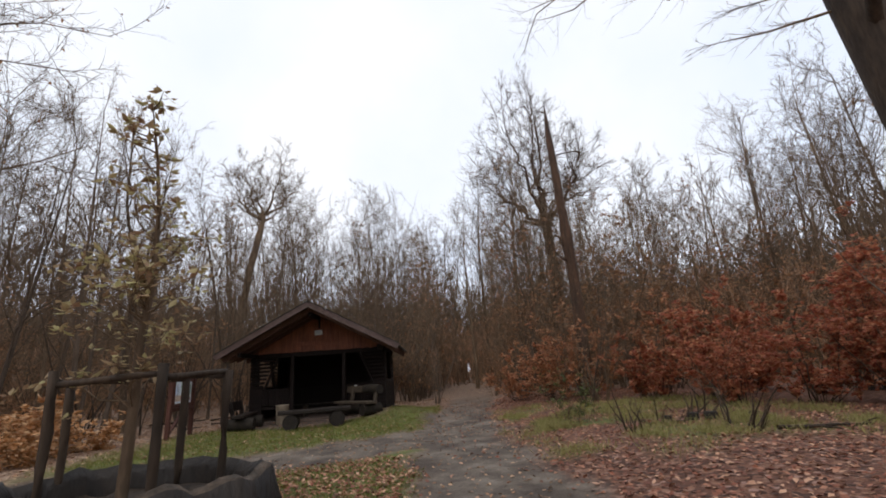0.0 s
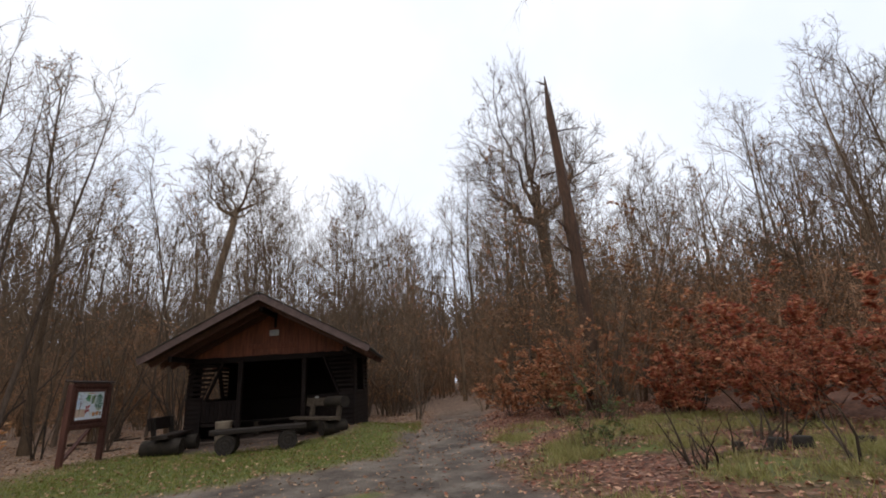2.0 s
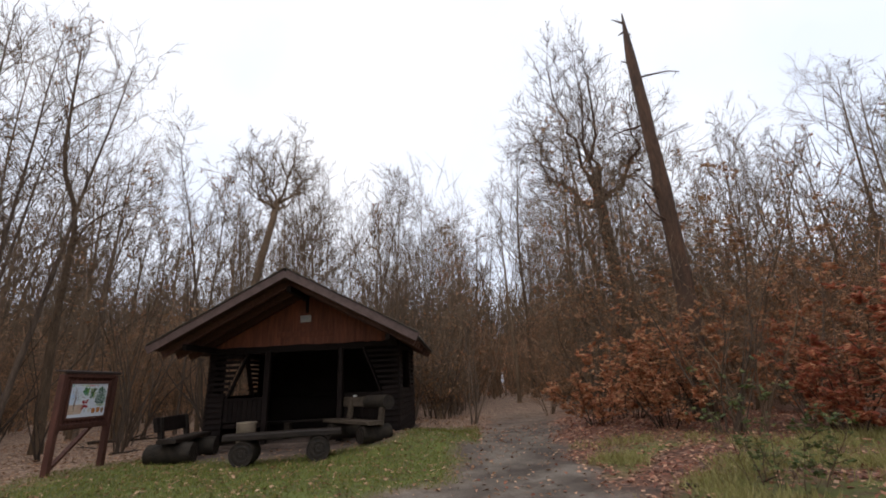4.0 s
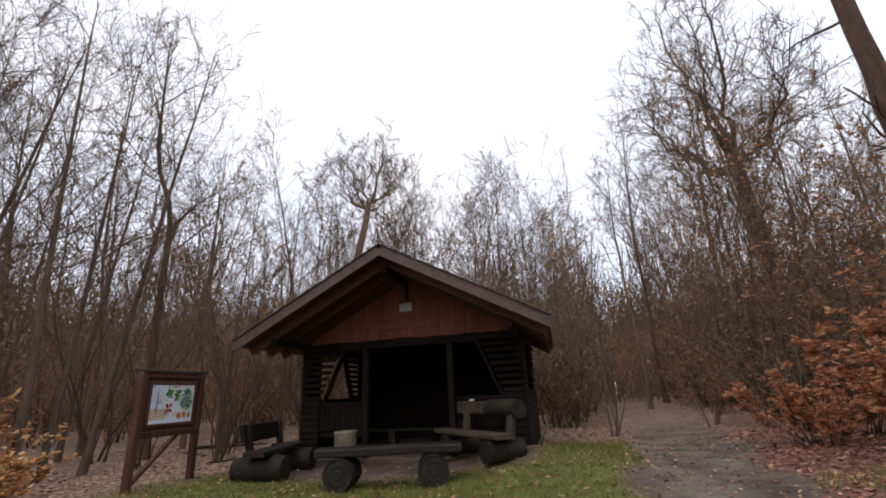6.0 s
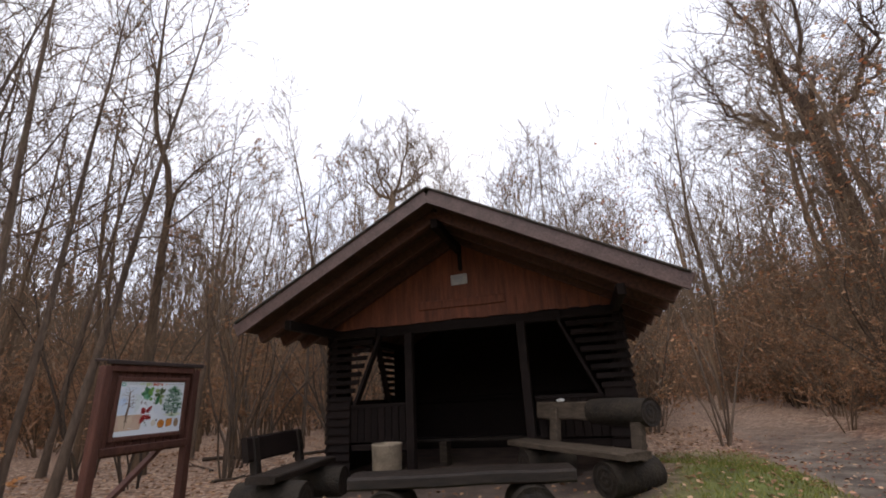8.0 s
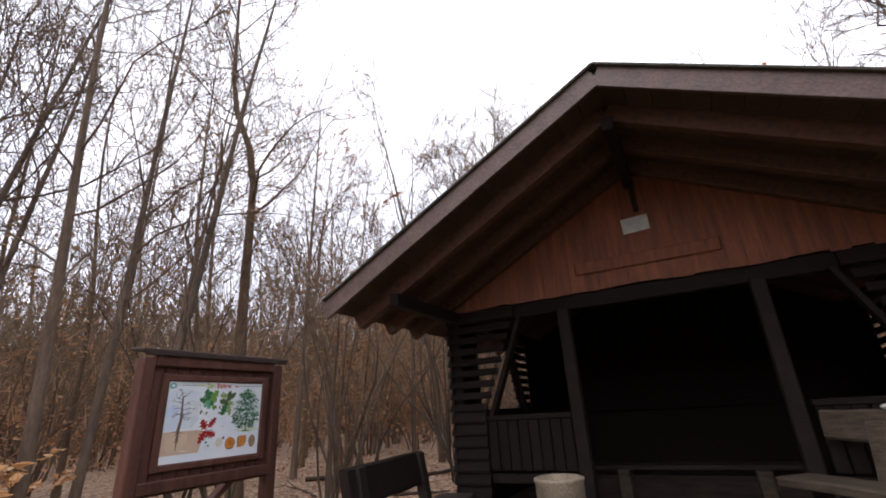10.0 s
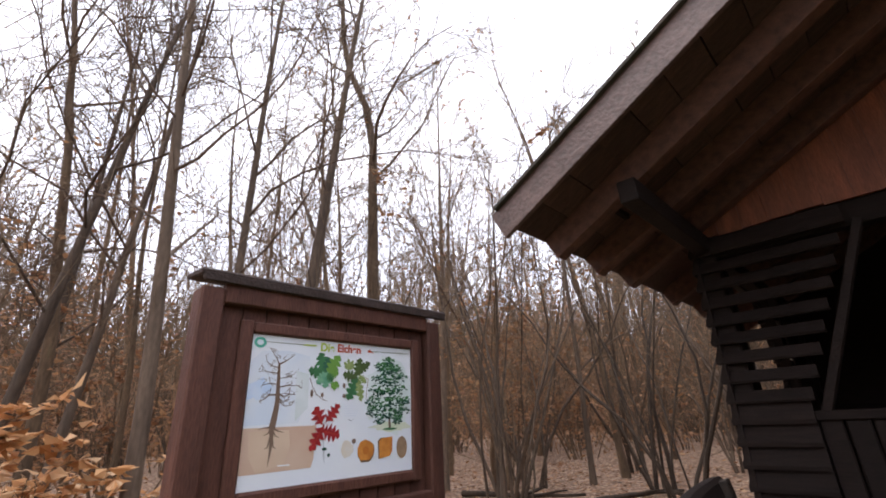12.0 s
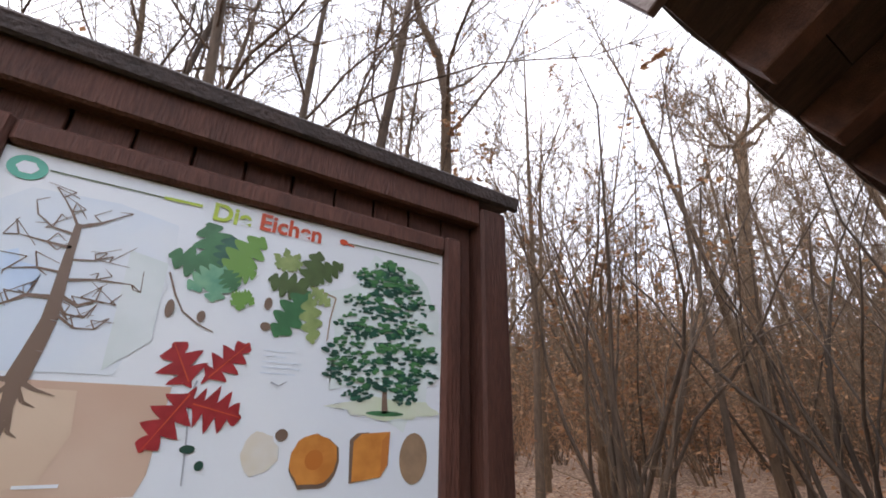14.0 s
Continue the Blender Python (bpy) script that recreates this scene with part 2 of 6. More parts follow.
POSTER = plain("printed_sheet", (0.78, 0.82, 0.86), 0.35, (0.74, 0.79, 0.85), 3.0)
INK_SKY = plain("print_pale_sky", (0.64, 0.73, 0.84), 0.35, (0.72, 0.77, 0.82), 6.0)
INK_SOIL = plain("print_soil", (0.58, 0.40, 0.30), 0.35, (0.63, 0.47, 0.36), 5.0)
INK_BARK = plain("print_bark", (0.2, 0.135, 0.10), 0.35)
INK_GREEN = plain("print_green", (0.06, 0.20, 0.085), 0.35, (0.045, 0.15, 0.065), 30)
INK_LIGHT_GREEN = plain("print_light_green", (0.16, 0.33, 0.07), 0.35)
INK_OLIVE = plain("print_olive", (0.09, 0.14, 0.05), 0.35, (0.07, 0.105, 0.04), 30)
INK_TREE = plain("print_tree_green", (0.035, 0.13, 0.085), 0.35, (0.025, 0.095, 0.065), 40)
INK_DEEP = plain("print_deep_green", (0.02, 0.065, 0.05), 0.35, (0.03, 0.085, 0.06), 40)
INK_LEAFY = plain("print_leafy_green", (0.09, 0.25, 0.09), 0.35, (0.07, 0.2, 0.08), 40)
INK_TEAL_LEAF = plain("print_teal_leaf", (0.1, 0.3, 0.2), 0.35, (0.2, 0.42, 0.26), 30)
INK_LIGHT_OLIVE = plain("print_light_olive", (0.32, 0.4, 0.16), 0.35, (0.2, 0.28, 0.1), 30)
INK_RED = plain("print_red", (0.38, 0.03, 0.035), 0.35, (0.28, 0.022, 0.026), 30)
INK_ORANGE = plain("print_orange", (0.65, 0.27, 0.06), 0.35, (0.52, 0.19, 0.04), 25)
INK_TAN = plain("print_tan", (0.36, 0.24, 0.15), 0.35, (0.28, 0.19, 0.12), 30)
INK_LIME = plain("print_lime", (0.45, 0.58, 0.06), 0.35)
INK_TITLE = plain("print_title_red", (0.62, 0.09, 0.035), 0.35)
INK_TEAL = plain("print_teal", (0.10, 0.45, 0.34), 0.35)
INK_GREY = plain("print_grey", (0.36, 0.39, 0.43), 0.35)
PLAQUE = plain("grey_white_plaque", (0.5, 0.5, 0.47), 0.5, (0.36, 0.36, 0.34), 12)

# ---- mesh tools ----


def mesh_from(name, verts, faces, mats, smooth=False, idx=None):
    me = bpy.data.meshes.new(name)
    me.from_pydata([tuple(v) for v in verts], [], faces)
    for m in (mats if isinstance(mats, (list, tuple)) else [mats]):
        me.materials.append(m)
    if idx is not None:
        me.polygons.foreach_set("material_index", idx)
    if smooth:
        me.polygons.foreach_set("use_smooth", [True] * len(me.polygons))
    me.update()
    return me


def part(name, bm, mat, parent=None, label="", m=None, smooth=False):
    """Links a bmesh as one mesh object under a thing or a part."""
    me = bpy.data.meshes.new(name)
    bm.to_mesh(me)
    bm.free()
    me.materials.append(mat)
    if smooth:
        me.polygons.foreach_set("use_smooth", [True] * len(me.polygons))
    ob = new(name, me)
    if parent:
        ob.parent = parent
    if m is not None:
        ob.matrix_basis = m
    return tagged(ob, label)


def empty(name, m=None):
    ob = new(name)
    ob.empty_display_size = 0.1
    if m is not None:
        ob.matrix_basis = m
    return ob


def box(bm, size, m=None, bevel=0.006, wobble=0.0, rng=random):
    """A board or block with softened edges."""
    r = bmesh.ops.create_cube(bm, size=1.0)
    vs = r["verts"]
    for v in vs:
        v.co = Vector((v.co.x * size[0], v.co.y * size[1], v.co.z * size[2]))
        if wobble:
            v.co += Vector((rng.uniform(-wobble, wobble), rng.uniform(-wobble, wobble), rng.uniform(-wobble, wobble)))
    if bevel:
        es = list({e for v in vs for e in v.link_edges})
        g = bmesh.ops.bevel(bm, geom=es, offset=bevel, segments=1, affect='EDGES')
        vs = list({v for f in g["faces"] for v in f.verts} | {v for v in vs if v.is_valid})
    if m is not None:
        bmesh.ops.transform(bm, matrix=m, verts=vs)
    return vs


def board(name, size, m, mat, parent, label="", bevel=0.006, wobble=0.002):
    bm = bmesh.new()
    box(bm, size, None, bevel, wobble)
    return part(name, bm, mat, parent, label, m)


def between(a, b, size, up=(0, 0, 1)):
    """A pose whose x axis runs from a to b, at the middle."""
    a, b = Vector(a), Vector(b)
    x = (b - a).normalized()
    y = Vector(up).cross(x).normalized()
    z = x.cross(y)
    return Matrix((( *[x[0], y[0], z[0]], (a.x + b.x) / 2), (x[1], y[1], z[1], (a.y + b.y) / 2), (x[2], y[2], z[2], (a.z + b.z) / 2), (0, 0, 0, 1)))


def beam(name, a, b, w, h, mat, parent, label="", up=(0, 0, 1), bevel=0.006, wobble=0.002):
    length = (Vector(b) - Vector(a)).length
    return board(name, (length, w, h), between(a, b, None, up), mat, parent, label, bevel, wobble)


class Tubes:
    """Tapered round limbs gathered into one mesh."""

    def __init__(self):
        self.v, self.f, self.n = [], [], 0

    def add(self, pts, radii, sides):
        pts = np.asarray(pts, float)
        radii = np.asarray(radii, float)
        k = len(pts)
        d = np.gradient(pts, axis=0)
        d /= np.linalg.norm(d, axis=1)[:, None] + 1e-9
        ref = np.array([0.0, 0.0, 1.0]) if abs(d[0][2]) < 0.9 else np.array([1.0, 0.0, 0.0])
        u = np.cross(d, ref)
        u /= np.linalg.norm(u, axis=1)[:, None] + 1e-9
        w = np.cross(d, u)
        a = np.linspace(0, 2 * np.pi, sides, endpoint=False)
        ring = u[:, None, :] * np.cos(a)[None, :, None] + w[:, None, :] * np.sin(a)[None, :, None]
        vs = pts[:, None, :] + ring * radii[:, None, None]
        self.v.append(vs.reshape(-1, 3))
        b = self.n
        for i in range(k - 1):
            for j in range(sides):
                j2 = (j + 1) % sides
                self.f.append((b + i * sides + j, b + i * sides + j2, b + (i + 1) * sides + j2, b + (i + 1) * sides + j))
        self.n += k * sides

    def strands(self, starts, ways, lengths, r):
        """Many fine twigs at once, each a three-sided spike."""
        starts, ways = np.asarray(starts, float), np.asarray(ways, float)
        k = len(starts)
        if not k:
            return
        ways /= np.linalg.norm(ways, axis=1)[:, None] + 1e-9
        u = np.cross(ways, np.array([0.31, 0.53, 0.79]))
        u /= np.linalg.norm(u, axis=1)[:, None] + 1e-9
        w = np.cross(ways, u)
        r = np.broadcast_to(np.asarray(r, float), (k,))[:, None]
        tip = starts + ways * np.asarray(lengths)[:, None]
        vs = np.stack([starts + u * r, starts - 0.5 * u * r + 0.87 * w * r, starts - 0.5 * u * r - 0.87 * w * r, tip], 1)
        self.v.append(vs.reshape(-1, 3))
        b = self.n + 4 * np.arange(k)
        f = np.stack([np.stack([b, b + 1, b + 3], 1), np.stack([b + 1, b + 2, b + 3], 1), np.stack([b + 2, b, b + 3], 1)], 1).reshape(-1, 3)
        self.f += [tuple(q) for q in f.tolist()]
        self.n += 4 * k

    def spray(self, pts, count, length, r, rng, lift=0.15, wide=0.8):
        """Fine twigs off a limb, and finer ones off those."""
        pts = np.asarray(pts)
        k = len(pts) - 1
        t = rng.uniform(0.1, 1.0, count) * k
        i = np.minimum(t.astype(int), k - 1)
        f = (t - i)[:, None]
        s = pts[i] * (1 - f) + pts[i + 1] * f
        d = pts[i + 1] - pts[i]
        d /= np.linalg.norm(d, axis=1)[:, None] + 1e-9
        d = d + rng.normal(0, wide, (count, 3)) * 0.75 + np.array([0, 0, lift])
        d /= np.linalg.norm(d, axis=1)[:, None] + 1e-9
        ln = length * rng.uniform(0.5, 1.3, count)
        self.strands(s, d.copy(), ln, r)
        for q in range(2):
            s2 = s + d * (ln * rng.uniform(0.25, 0.8, count))[:, None]
            d2 = d + rng.normal(0, 0.5, (count, 3)) + np.array([0, 0, lift])
            self.strands(s2, d2, ln * rng.uniform(0.35, 0.65, count), r * 0.75)

    def mesh(self, name, mat, smooth=True):
        return mesh_from(name, np.concatenate(self.v), self.f, mat, smooth)


class Leaves:
    """Leaf blades: two folded quads each."""

    def __init__(self):
        self.v, self.f, self.n = [], [], 0

    def add(self, p, along, side, length, width, fold=0.25):
        p, along, side = np.asarray(p, float), np.asarray(along, float), np.asarray(side, float)
        up = np.cross(along, side)
        mid = p + along * length * 0.45
        tip = p + along * length
        b = self.n
        self.v += [p, mid + side * width * 0.5 + up * width * fold, tip, mid - side * width * 0.5 + up * width * fold]
        self.f += [(b, b + 1, b + 2), (b, b + 2, b + 3)]
        self.n += 4

    def mesh(self, name, mat):
        return mesh_from(name, self.v, self.f, mat)


def unit(v):
    return v / (np.linalg.norm(v) + 1e-9)


def limb(p, d, length, steps, wander, lift, rng):
    pts = [np.array(p, float)]
    d = unit(np.array(d, float))
    for i in range(steps):
        d = unit(d + rng.normal(0, wander, 3) + np.array([0, 0, lift]))
        pts.append(pts[-1] + d * length / steps)
    return np.array(pts)


def sprout(pts, t, rng, angle):
    """A point and a direction off a limb at the share t of its length."""
    k = len(pts) - 1
    i = min(int(t * k), k - 1)
    f = t * k - i
    p = pts[i] * (1 - f) + pts[i + 1] * f
    d = unit(pts[i + 1] - pts[i])
    s = unit(np.cross(d, rng.normal(0, 1, 3)))
    return p, unit(d * math.cos(angle) + s * math.sin(angle))


def grow_tree(seed, height, radius, first=0.4, limbs=12, branches=6, twigs=6, fine=0, lean=(0, 0), wander=0.05, spread=0.33,
              limb_lift=0.12, leaf=0.0, leaf_size=0.06, kink=None, trunk_sides=9, crook=0.16, fork=False, twig_r=0.006, thin=0.35, spray=8):
    """A bare broadleaf tree: (trunk and limbs, twigs, leaves or None)."""
    rng = np.random.default_rng(seed)
    wood, thin_wood, leaves = Tubes(), Tubes(), Leaves()
    n = 14
    trunk = limb((0, 0, -0.2), (lean[0], lean[1], 1), height, n, wander, 0.04, rng)
    if kink:
        for i in range(n + 1):
            if trunk[i][2] > kink[0]:
                trunk[i] += np.array([kink[1], kink[2], 0]) * min(1.0, (trunk[i][2] - kink[0]) / 1.5)
    s = np.linspace(0, 1, n + 1)
    top = 0.12 if not fork else 0.3
    rad = radius * (1 - s * (1 - top)) * np.where(s < 0.04, 1.35, 1.0)
    wood.add(trunk, rad, trunk_sides)
    for i in range(limbs):
        t = first + (1 - first) * (i + rng.uniform(0.1, 0.9)) / limbs
        p, d = sprout(trunk, min(t, 0.99), rng, rng.uniform(0.6, 1.15) if t < 0.85 else rng.uniform(0.3, 0.7))
        ln = height * spread * (1.15 - 0.75 * t) * rng.uniform(0.7, 1.25)
        r1 = radius * thin * (1.1 - t * 0.75) * rng.uniform(0.7, 1.1)
        pts = limb(p, d, ln, 7, crook, limb_lift, rng)
        wood.add(pts, np.linspace(r1, r1 * 0.22, 8), 5)
        if spray:
            thin_wood.spray(pts, spray, ln * 0.22, twig_r, rng)
        for j in range(branches):
            tb = 0.25 + 0.75 * (j + rng.uniform(0, 0.95)) / branches
            p2, d2 = sprout(pts, min(tb, 0.98), rng, rng.uniform(0.4, 1.0))
            l2 = ln * rng.uniform(0.28, 0.55) * (1.15 - 0.5 * tb)
            r2 = max(r1 * 0.35 * (1.1 - 0.6 * tb), twig_r * 1.3)
            pt2 = limb(p2, d2, l2, 3, 0.24, 0.08, rng)
            thin_wood.add(pt2, np.linspace(r2, twig_r * 0.8, 4), 3)
            if spray:
                thin_wood.spray(pt2, spray, l2 * 0.5, twig_r * 0.8, rng)
            for k in range(twigs):
                tt = 0.2 + 0.8 * (k + rng.uniform(0, 0.95)) / twigs
                p3, d3 = sprout(pt2, min(tt, 0.98), rng, rng.uniform(0.35, 1.0))
                l3 = l2 * rng.uniform(0.3, 0.6)
                pt3 = limb(p3, d3, l3, 3, 0.22, 0.1, rng)
                thin_wood.add(pt3, [twig_r, twig_r * 0.8, twig_r * 0.6, twig_r * 0.35], 3)
                for q in range(fine):
                    p4, d4 = sprout(pt3, rng.uniform(0.15, 0.95), rng, rng.uniform(0.4, 1.0))
                    pt4 = limb(p4, d4, l3 * rng.uniform(0.35, 0.6), 2, 0.2, 0.1, rng)
                    thin_wood.add(pt4, [twig_r * 0.7, twig_r * 0.55, twig_r * 0.3], 3)
                while leaf and rng.random() < leaf / (1 + leaf):
                    p5, d5 = sprout(pt3, rng.uniform(0.1, 0.98), rng, rng.uniform(0.6, 1.4))
                    d5 = unit(d5 + np.array([0, 0, -0.5]))
                    leaves.add(p5, d5, unit(np.cross(d5, rng.normal(0, 1, 3))), leaf_size * rng.uniform(0.7, 1.3), leaf_size * 0.55)
    return wood, thin_wood, leaves


def grow_oak(seed, fork, top, half, radius, mains=7, twig_r=0.012, bend=(0.0, 0.0)):
    """An old oak: one bole, then crooked rising limbs that fill a round crown."""
    rng = np.random.default_rng(seed)
    wood, thin_wood, leaves = Tubes(), Tubes(), Leaves()
    bole = limb((0, 0, -0.2), (0, 0, 1), fork + 0.2, 10, 0.03, 0.05, rng)
    bole += np.linspace(0, 1, 11)[:, None] * np.array([bend[0], bend[1], 0])
    wood.add(bole, np.linspace(radius, radius * 0.66, 11) * np.where(np.arange(11) < 1, 1.3, 1.0), 10)
    rise = top - fork
    spots = [(2 * math.pi * (i + rng.uniform(-0.25, 0.25)) / (mains - 1), 1.0) for i in range(mains - 1)] + [(0.5, 0.2)]
    for i, (a, out) in enumerate(spots):
        start = bole[-1] - np.array([0, 0, rise * 0.22 * rng.random() * out])
        reach = half * out * rng.uniform(0.75, 1.0)
        lift = rise * (rng.uniform(0.4, 0.95) if out > 0.5 else 1.0)
        u = np.linspace(0, 1, 11)
        way = np.stack([math.cos(a) * reach * u ** 0.75, math.sin(a) * reach * u ** 0.75, lift * u ** 1.35], 1)
        jig = np.cumsum(rng.normal(0, 0.1, (11, 3)), 0) * rise * 0.08 + rng.normal(0, 0.025, (11, 3)) * rise
        pts = start + way + jig * np.minimum(1, u * 3)[:, None]
        r1 = radius * rng.uniform(0.3, 0.42)
        wood.add(pts, r1 * (1 - 0.93 * u ** 0.7), 6)
        thin_wood.spray(pts[4:], 18, rise * 0.1, twig_r * 0.8, rng)
        for j in range(15):
            t = 0.2 + 0.79 * (j + rng.random()) / 15
            p, d = sprout(pts, min(t, 0.98), rng, rng.uniform(0.5, 1.1))
            ln = rise * rng.uniform(0.26, 0.52) * (1.1 - 0.5 * t)
            p2 = limb(p, d + np.array([0, 0, 0.25]), ln, 6, 0.26, 0.1, rng)
            wood.add(p2, np.linspace(max(r1 * 0.24 * (1.1 - 0.8 * t), twig_r * 1.6), twig_r * 0.8, 7), 4)
            thin_wood.spray(p2, 9, ln * 0.25, twig_r * 0.85, rng)
            for q in range(6):
                p3, d3 = sprout(p2, rng.uniform(0.2, 0.98), rng, rng.uniform(0.4, 1.0))
                p4 = limb(p3, d3, ln * rng.uniform(0.25, 0.5), 3, 0.24, 0.1, rng)
                thin_wood.add(p4, np.linspace(twig_r * 1.5, twig_r * 0.6, 4), 3)
                thin_wood.spray(p4, 5, ln * 0.16, twig_r * 0.65, rng)
    for i in range(5):
        p, d = sprout(bole, rng.uniform(0.55, 0.92), rng, rng.uniform(0.9, 1.3))
        pts = limb(p, d, rise * rng.uniform(0.15, 0.35), 6, 0.3, 0.1, rng)
        wood.add(pts, np.linspace(radius * 0.16, twig_r, 7), 5)
        thin_wood.spray(pts, 14, rise * 0.08, twig_r * 0.8, rng)
    return wood, thin_wood, leaves


def grow_snag(seed, height, radius):
    """A tall dead trunk with a broken top, a knot and short stubs."""
    rng = np.random.default_rng(seed)
    wood, thin_wood = Tubes(), Tubes()
    u = np.linspace(0, 1, 15)
    pts = np.stack([0.1 * np.sin(u * 5) + rng.normal(0, 0.015, 15), 0.08 * np.cos(u * 4), -0.2 + (height + 0.2) * u], 1)
    rad = radius * (1 - 0.5 * u) * np.where(np.abs(u - 0.5) < 0.03, 1.18, 1.0)
    rad[0] *= 1.35
    rad[-2:] = radius * 0.34, radius * 0.06
    wood.add(pts, rad, 12)
    for i in range(13):
        p, d = sprout(pts, rng.uniform(0.42, 0.97), rng, rng.uniform(0.9, 1.4))
        ln = rng.uniform(0.25, 1.3)
        q = limb(p, d, ln, 4, 0.2, 0.05, rng)
        wood.add(q, np.linspace(0.035, 0.012, 5), 5)
        thin_wood.spray(q, 5, ln * 0.4, 0.005, rng)
    return wood, thin_wood, Leaves()


def plant(name, grown, m, bark, twig, leaf_mat, label, category, group="", stems=False):
    wood, thin_wood, leaves = grown
    root = empty(name, m)
    t = new("branchwork" if stems else "trunk", wood.mesh("trunk", bark))
    t.parent = root
    if stems:
        tagged(t, kind="stuff")
    c = new("crown", thin_wood.mesh("crown", twig))
    c.parent = root
    if leaves.n:
        f = new("foliage", leaves.mesh("foliage", leaf_mat))
        f.parent = root
    return tagged(root, label, category, group)


# ---- ground ----
MAIN = [(2.9, -8), (2.7, 0), (2.4, 5), (2.2, 10), (2.6, 14.5), (3.0, 17), (3.55, 21), (4.5, 30), (7.5, 70), (12.5, 135)]
SIDE = [(2.2, 10.2), (0.0, 8.9), (-2.2, 7.7), (-6, 6.2), (-12, 5), (-30, 3)]


def off_line(x, y, line):
    best = 1e9
    for (ax, ay), (bx, by) in zip(line, line[1:]):
        dx, dy = bx - ax, by - ay
        t = max(0.0, min(1.0, ((x - ax) * dx + (y - ay) * dy) / (dx * dx + dy * dy)))
        best = min(best, math.hypot(x - ax - t * dx, y - ay - t * dy))
    return best


def wob(x, y, s, k=0.0):
    return noise.noise(Vector((x * s, y * s, k)))


def smooth(a, b, v):
    t = max(0.0, min(1.0, (v - a) / (b - a)))
    return t * t * (3 - 2 * t)


def cover(x, y):
    """Shares of gravel, grass, bare soil and copper litter at a place."""
    e = 0.35 * wob(x, y, 0.9) + 0.2 * wob(x, y, 2.7, 5)
    gr = max(1 - smooth(0.72, 1.2, off_line(x, y, MAIN) + e), 1 - smooth(0.9, 1.5, off_line(x, y, SIDE) + e))
    if y > 15:
        gr *= 1 - smooth(16, 27, y) * 0.85
    gs = 0.0
    if -6.5 < x < 2.0 and 5 < y < 19:
        gs = smooth(-0.5, 0.4, x * 0.0 + 14.3 - y + 0.6 * wob(x, y, 0.7, 3)) * smooth(-6.4, -4.8, x + e)
        gs = max(gs, smooth(0.2, 0.7, x + e) * smooth(9.5, 11, y) * (1 - smooth(17, 20, y)))
    gs2 = smooth(3.1, 4.0, x + e) * (1 - smooth(7.8, 10, x + e)) * smooth(5.4, 7.0, y + e) * (1 - smooth(12, 15, y))
    gs = max(gs, gs2 * smooth(-0.25, 0.25, wob(x, y, 0.8, 9)) * 0.9)
    gs3 = smooth(-4, -2.5, x) * (1 - smooth(0.6, 1.4, x)) * smooth(3.4, 4.6, y) * (1 - smooth(6.2, 7.4, y)) * 0.35
    gs = max(gs, gs3 * smooth(-0.2, 0.3, wob(x, y, 1.1, 2)))
    so = smooth(-4.6, -4.2, x) * (1 - smooth(-0.2, 0.4, x)) * smooth(13.7, 14.5, y + e) * (1 - smooth(19.2, 19.6, y))
    co = smooth(1.0, 3.0, x) * (1 - smooth(17, 24, y))
    return gr, gs * (1 - gr), so, co


def ground_z(x, y):
    z = 0.05 * wob(x, y, 0.35) + 0.02 * wob(x, y, 1.4, 7)
    z += 0.14 * smooth(3.2, 5.5, x) * (1 - smooth(40, 60, abs(y)))
    z += 0.28 * math.exp(-((x - 0.3) ** 2 / 1.6 + (y - 15.0) ** 2 / 2.5))
    g = max(1 - smooth(0.6, 1.4, off_line(x, y, MAIN)), 1 - smooth(0.7, 1.6, off_line(x, y, SIDE))) if abs(x) < 40 and abs(y) < 60 else 0
    return z * (1 - 0.5 * g) - 0.04 * g


def lines(lo, hi, step, far):
    out = list(np.arange(lo, hi + 1e-6, step))
    s = step
    while out[-1] < far:
        s *= 1.5
        out.append(out[-1] + s)
    s = step
    while out[0] > -far:
        s *= 1.5
        out.insert(0, out[0] - s)
    return out


gx, gy = lines(-14, 14, 0.2, 420), lines(-4, 30, 0.2, 420)
gverts, shares = [], []
for yy in gy:
    for xx in gx:
        near = -60 < xx < 60 and -30 < yy < 90
        gverts.append((xx, yy, ground_z(xx, yy) if near else 0.0))
        shares.append(cover(xx, yy) if near else (0, 0, 0, 0))
nx = len(gx)
gfaces = [(j * nx + i, j * nx + i + 1, (j + 1) * nx + i + 1, (j + 1) * nx + i) for j in range(len(gy) - 1) for i in range(nx - 1)]
gme = mesh_from("ground", gverts, gfaces, GROUND, True)
for k, nm in enumerate(("gravel", "grass", "soil", "copper")):
    at = gme.attributes.new(nm, 'FLOAT', 'POINT')
    at.data.foreach_set("value", [s[k] for s in shares])
tagged(new("ground", gme), "leaf-strewn forest floor with a wet gravel track and grass verges", "ground", kind="structure")

# the far woods close the horizon all round
rng = np.random.default_rng(5)
bv, bf = [], []
N = 480
for i in range(N + 1):
    a = 2 * math.pi * i / N
    R = 63 + 2 * math.sin(a * 7)
    h = 9.5 + 3.0 * noise.noise(Vector((math.cos(a) * 6, math.sin(a) * 6, 1))) + rng.uniform(-1.2, 1.2)
    foot = 2.6 if 82.1 < math.degrees(a) < 82.9 else -0.5
    bv += [(R * math.cos(a), 14 + R * math.sin(a), foot), (R * math.cos(a), 14 + R * math.sin(a), h)]
    if i:
        bf.append((2 * i - 2, 2 * i, 2 * i + 1, 2 * i - 1))
tagged(new("backdrop", mesh_from("backdrop", bv, bf, FAR_WOODS)), "grey-brown wall of distant bare woods", "woods", kind="structure")

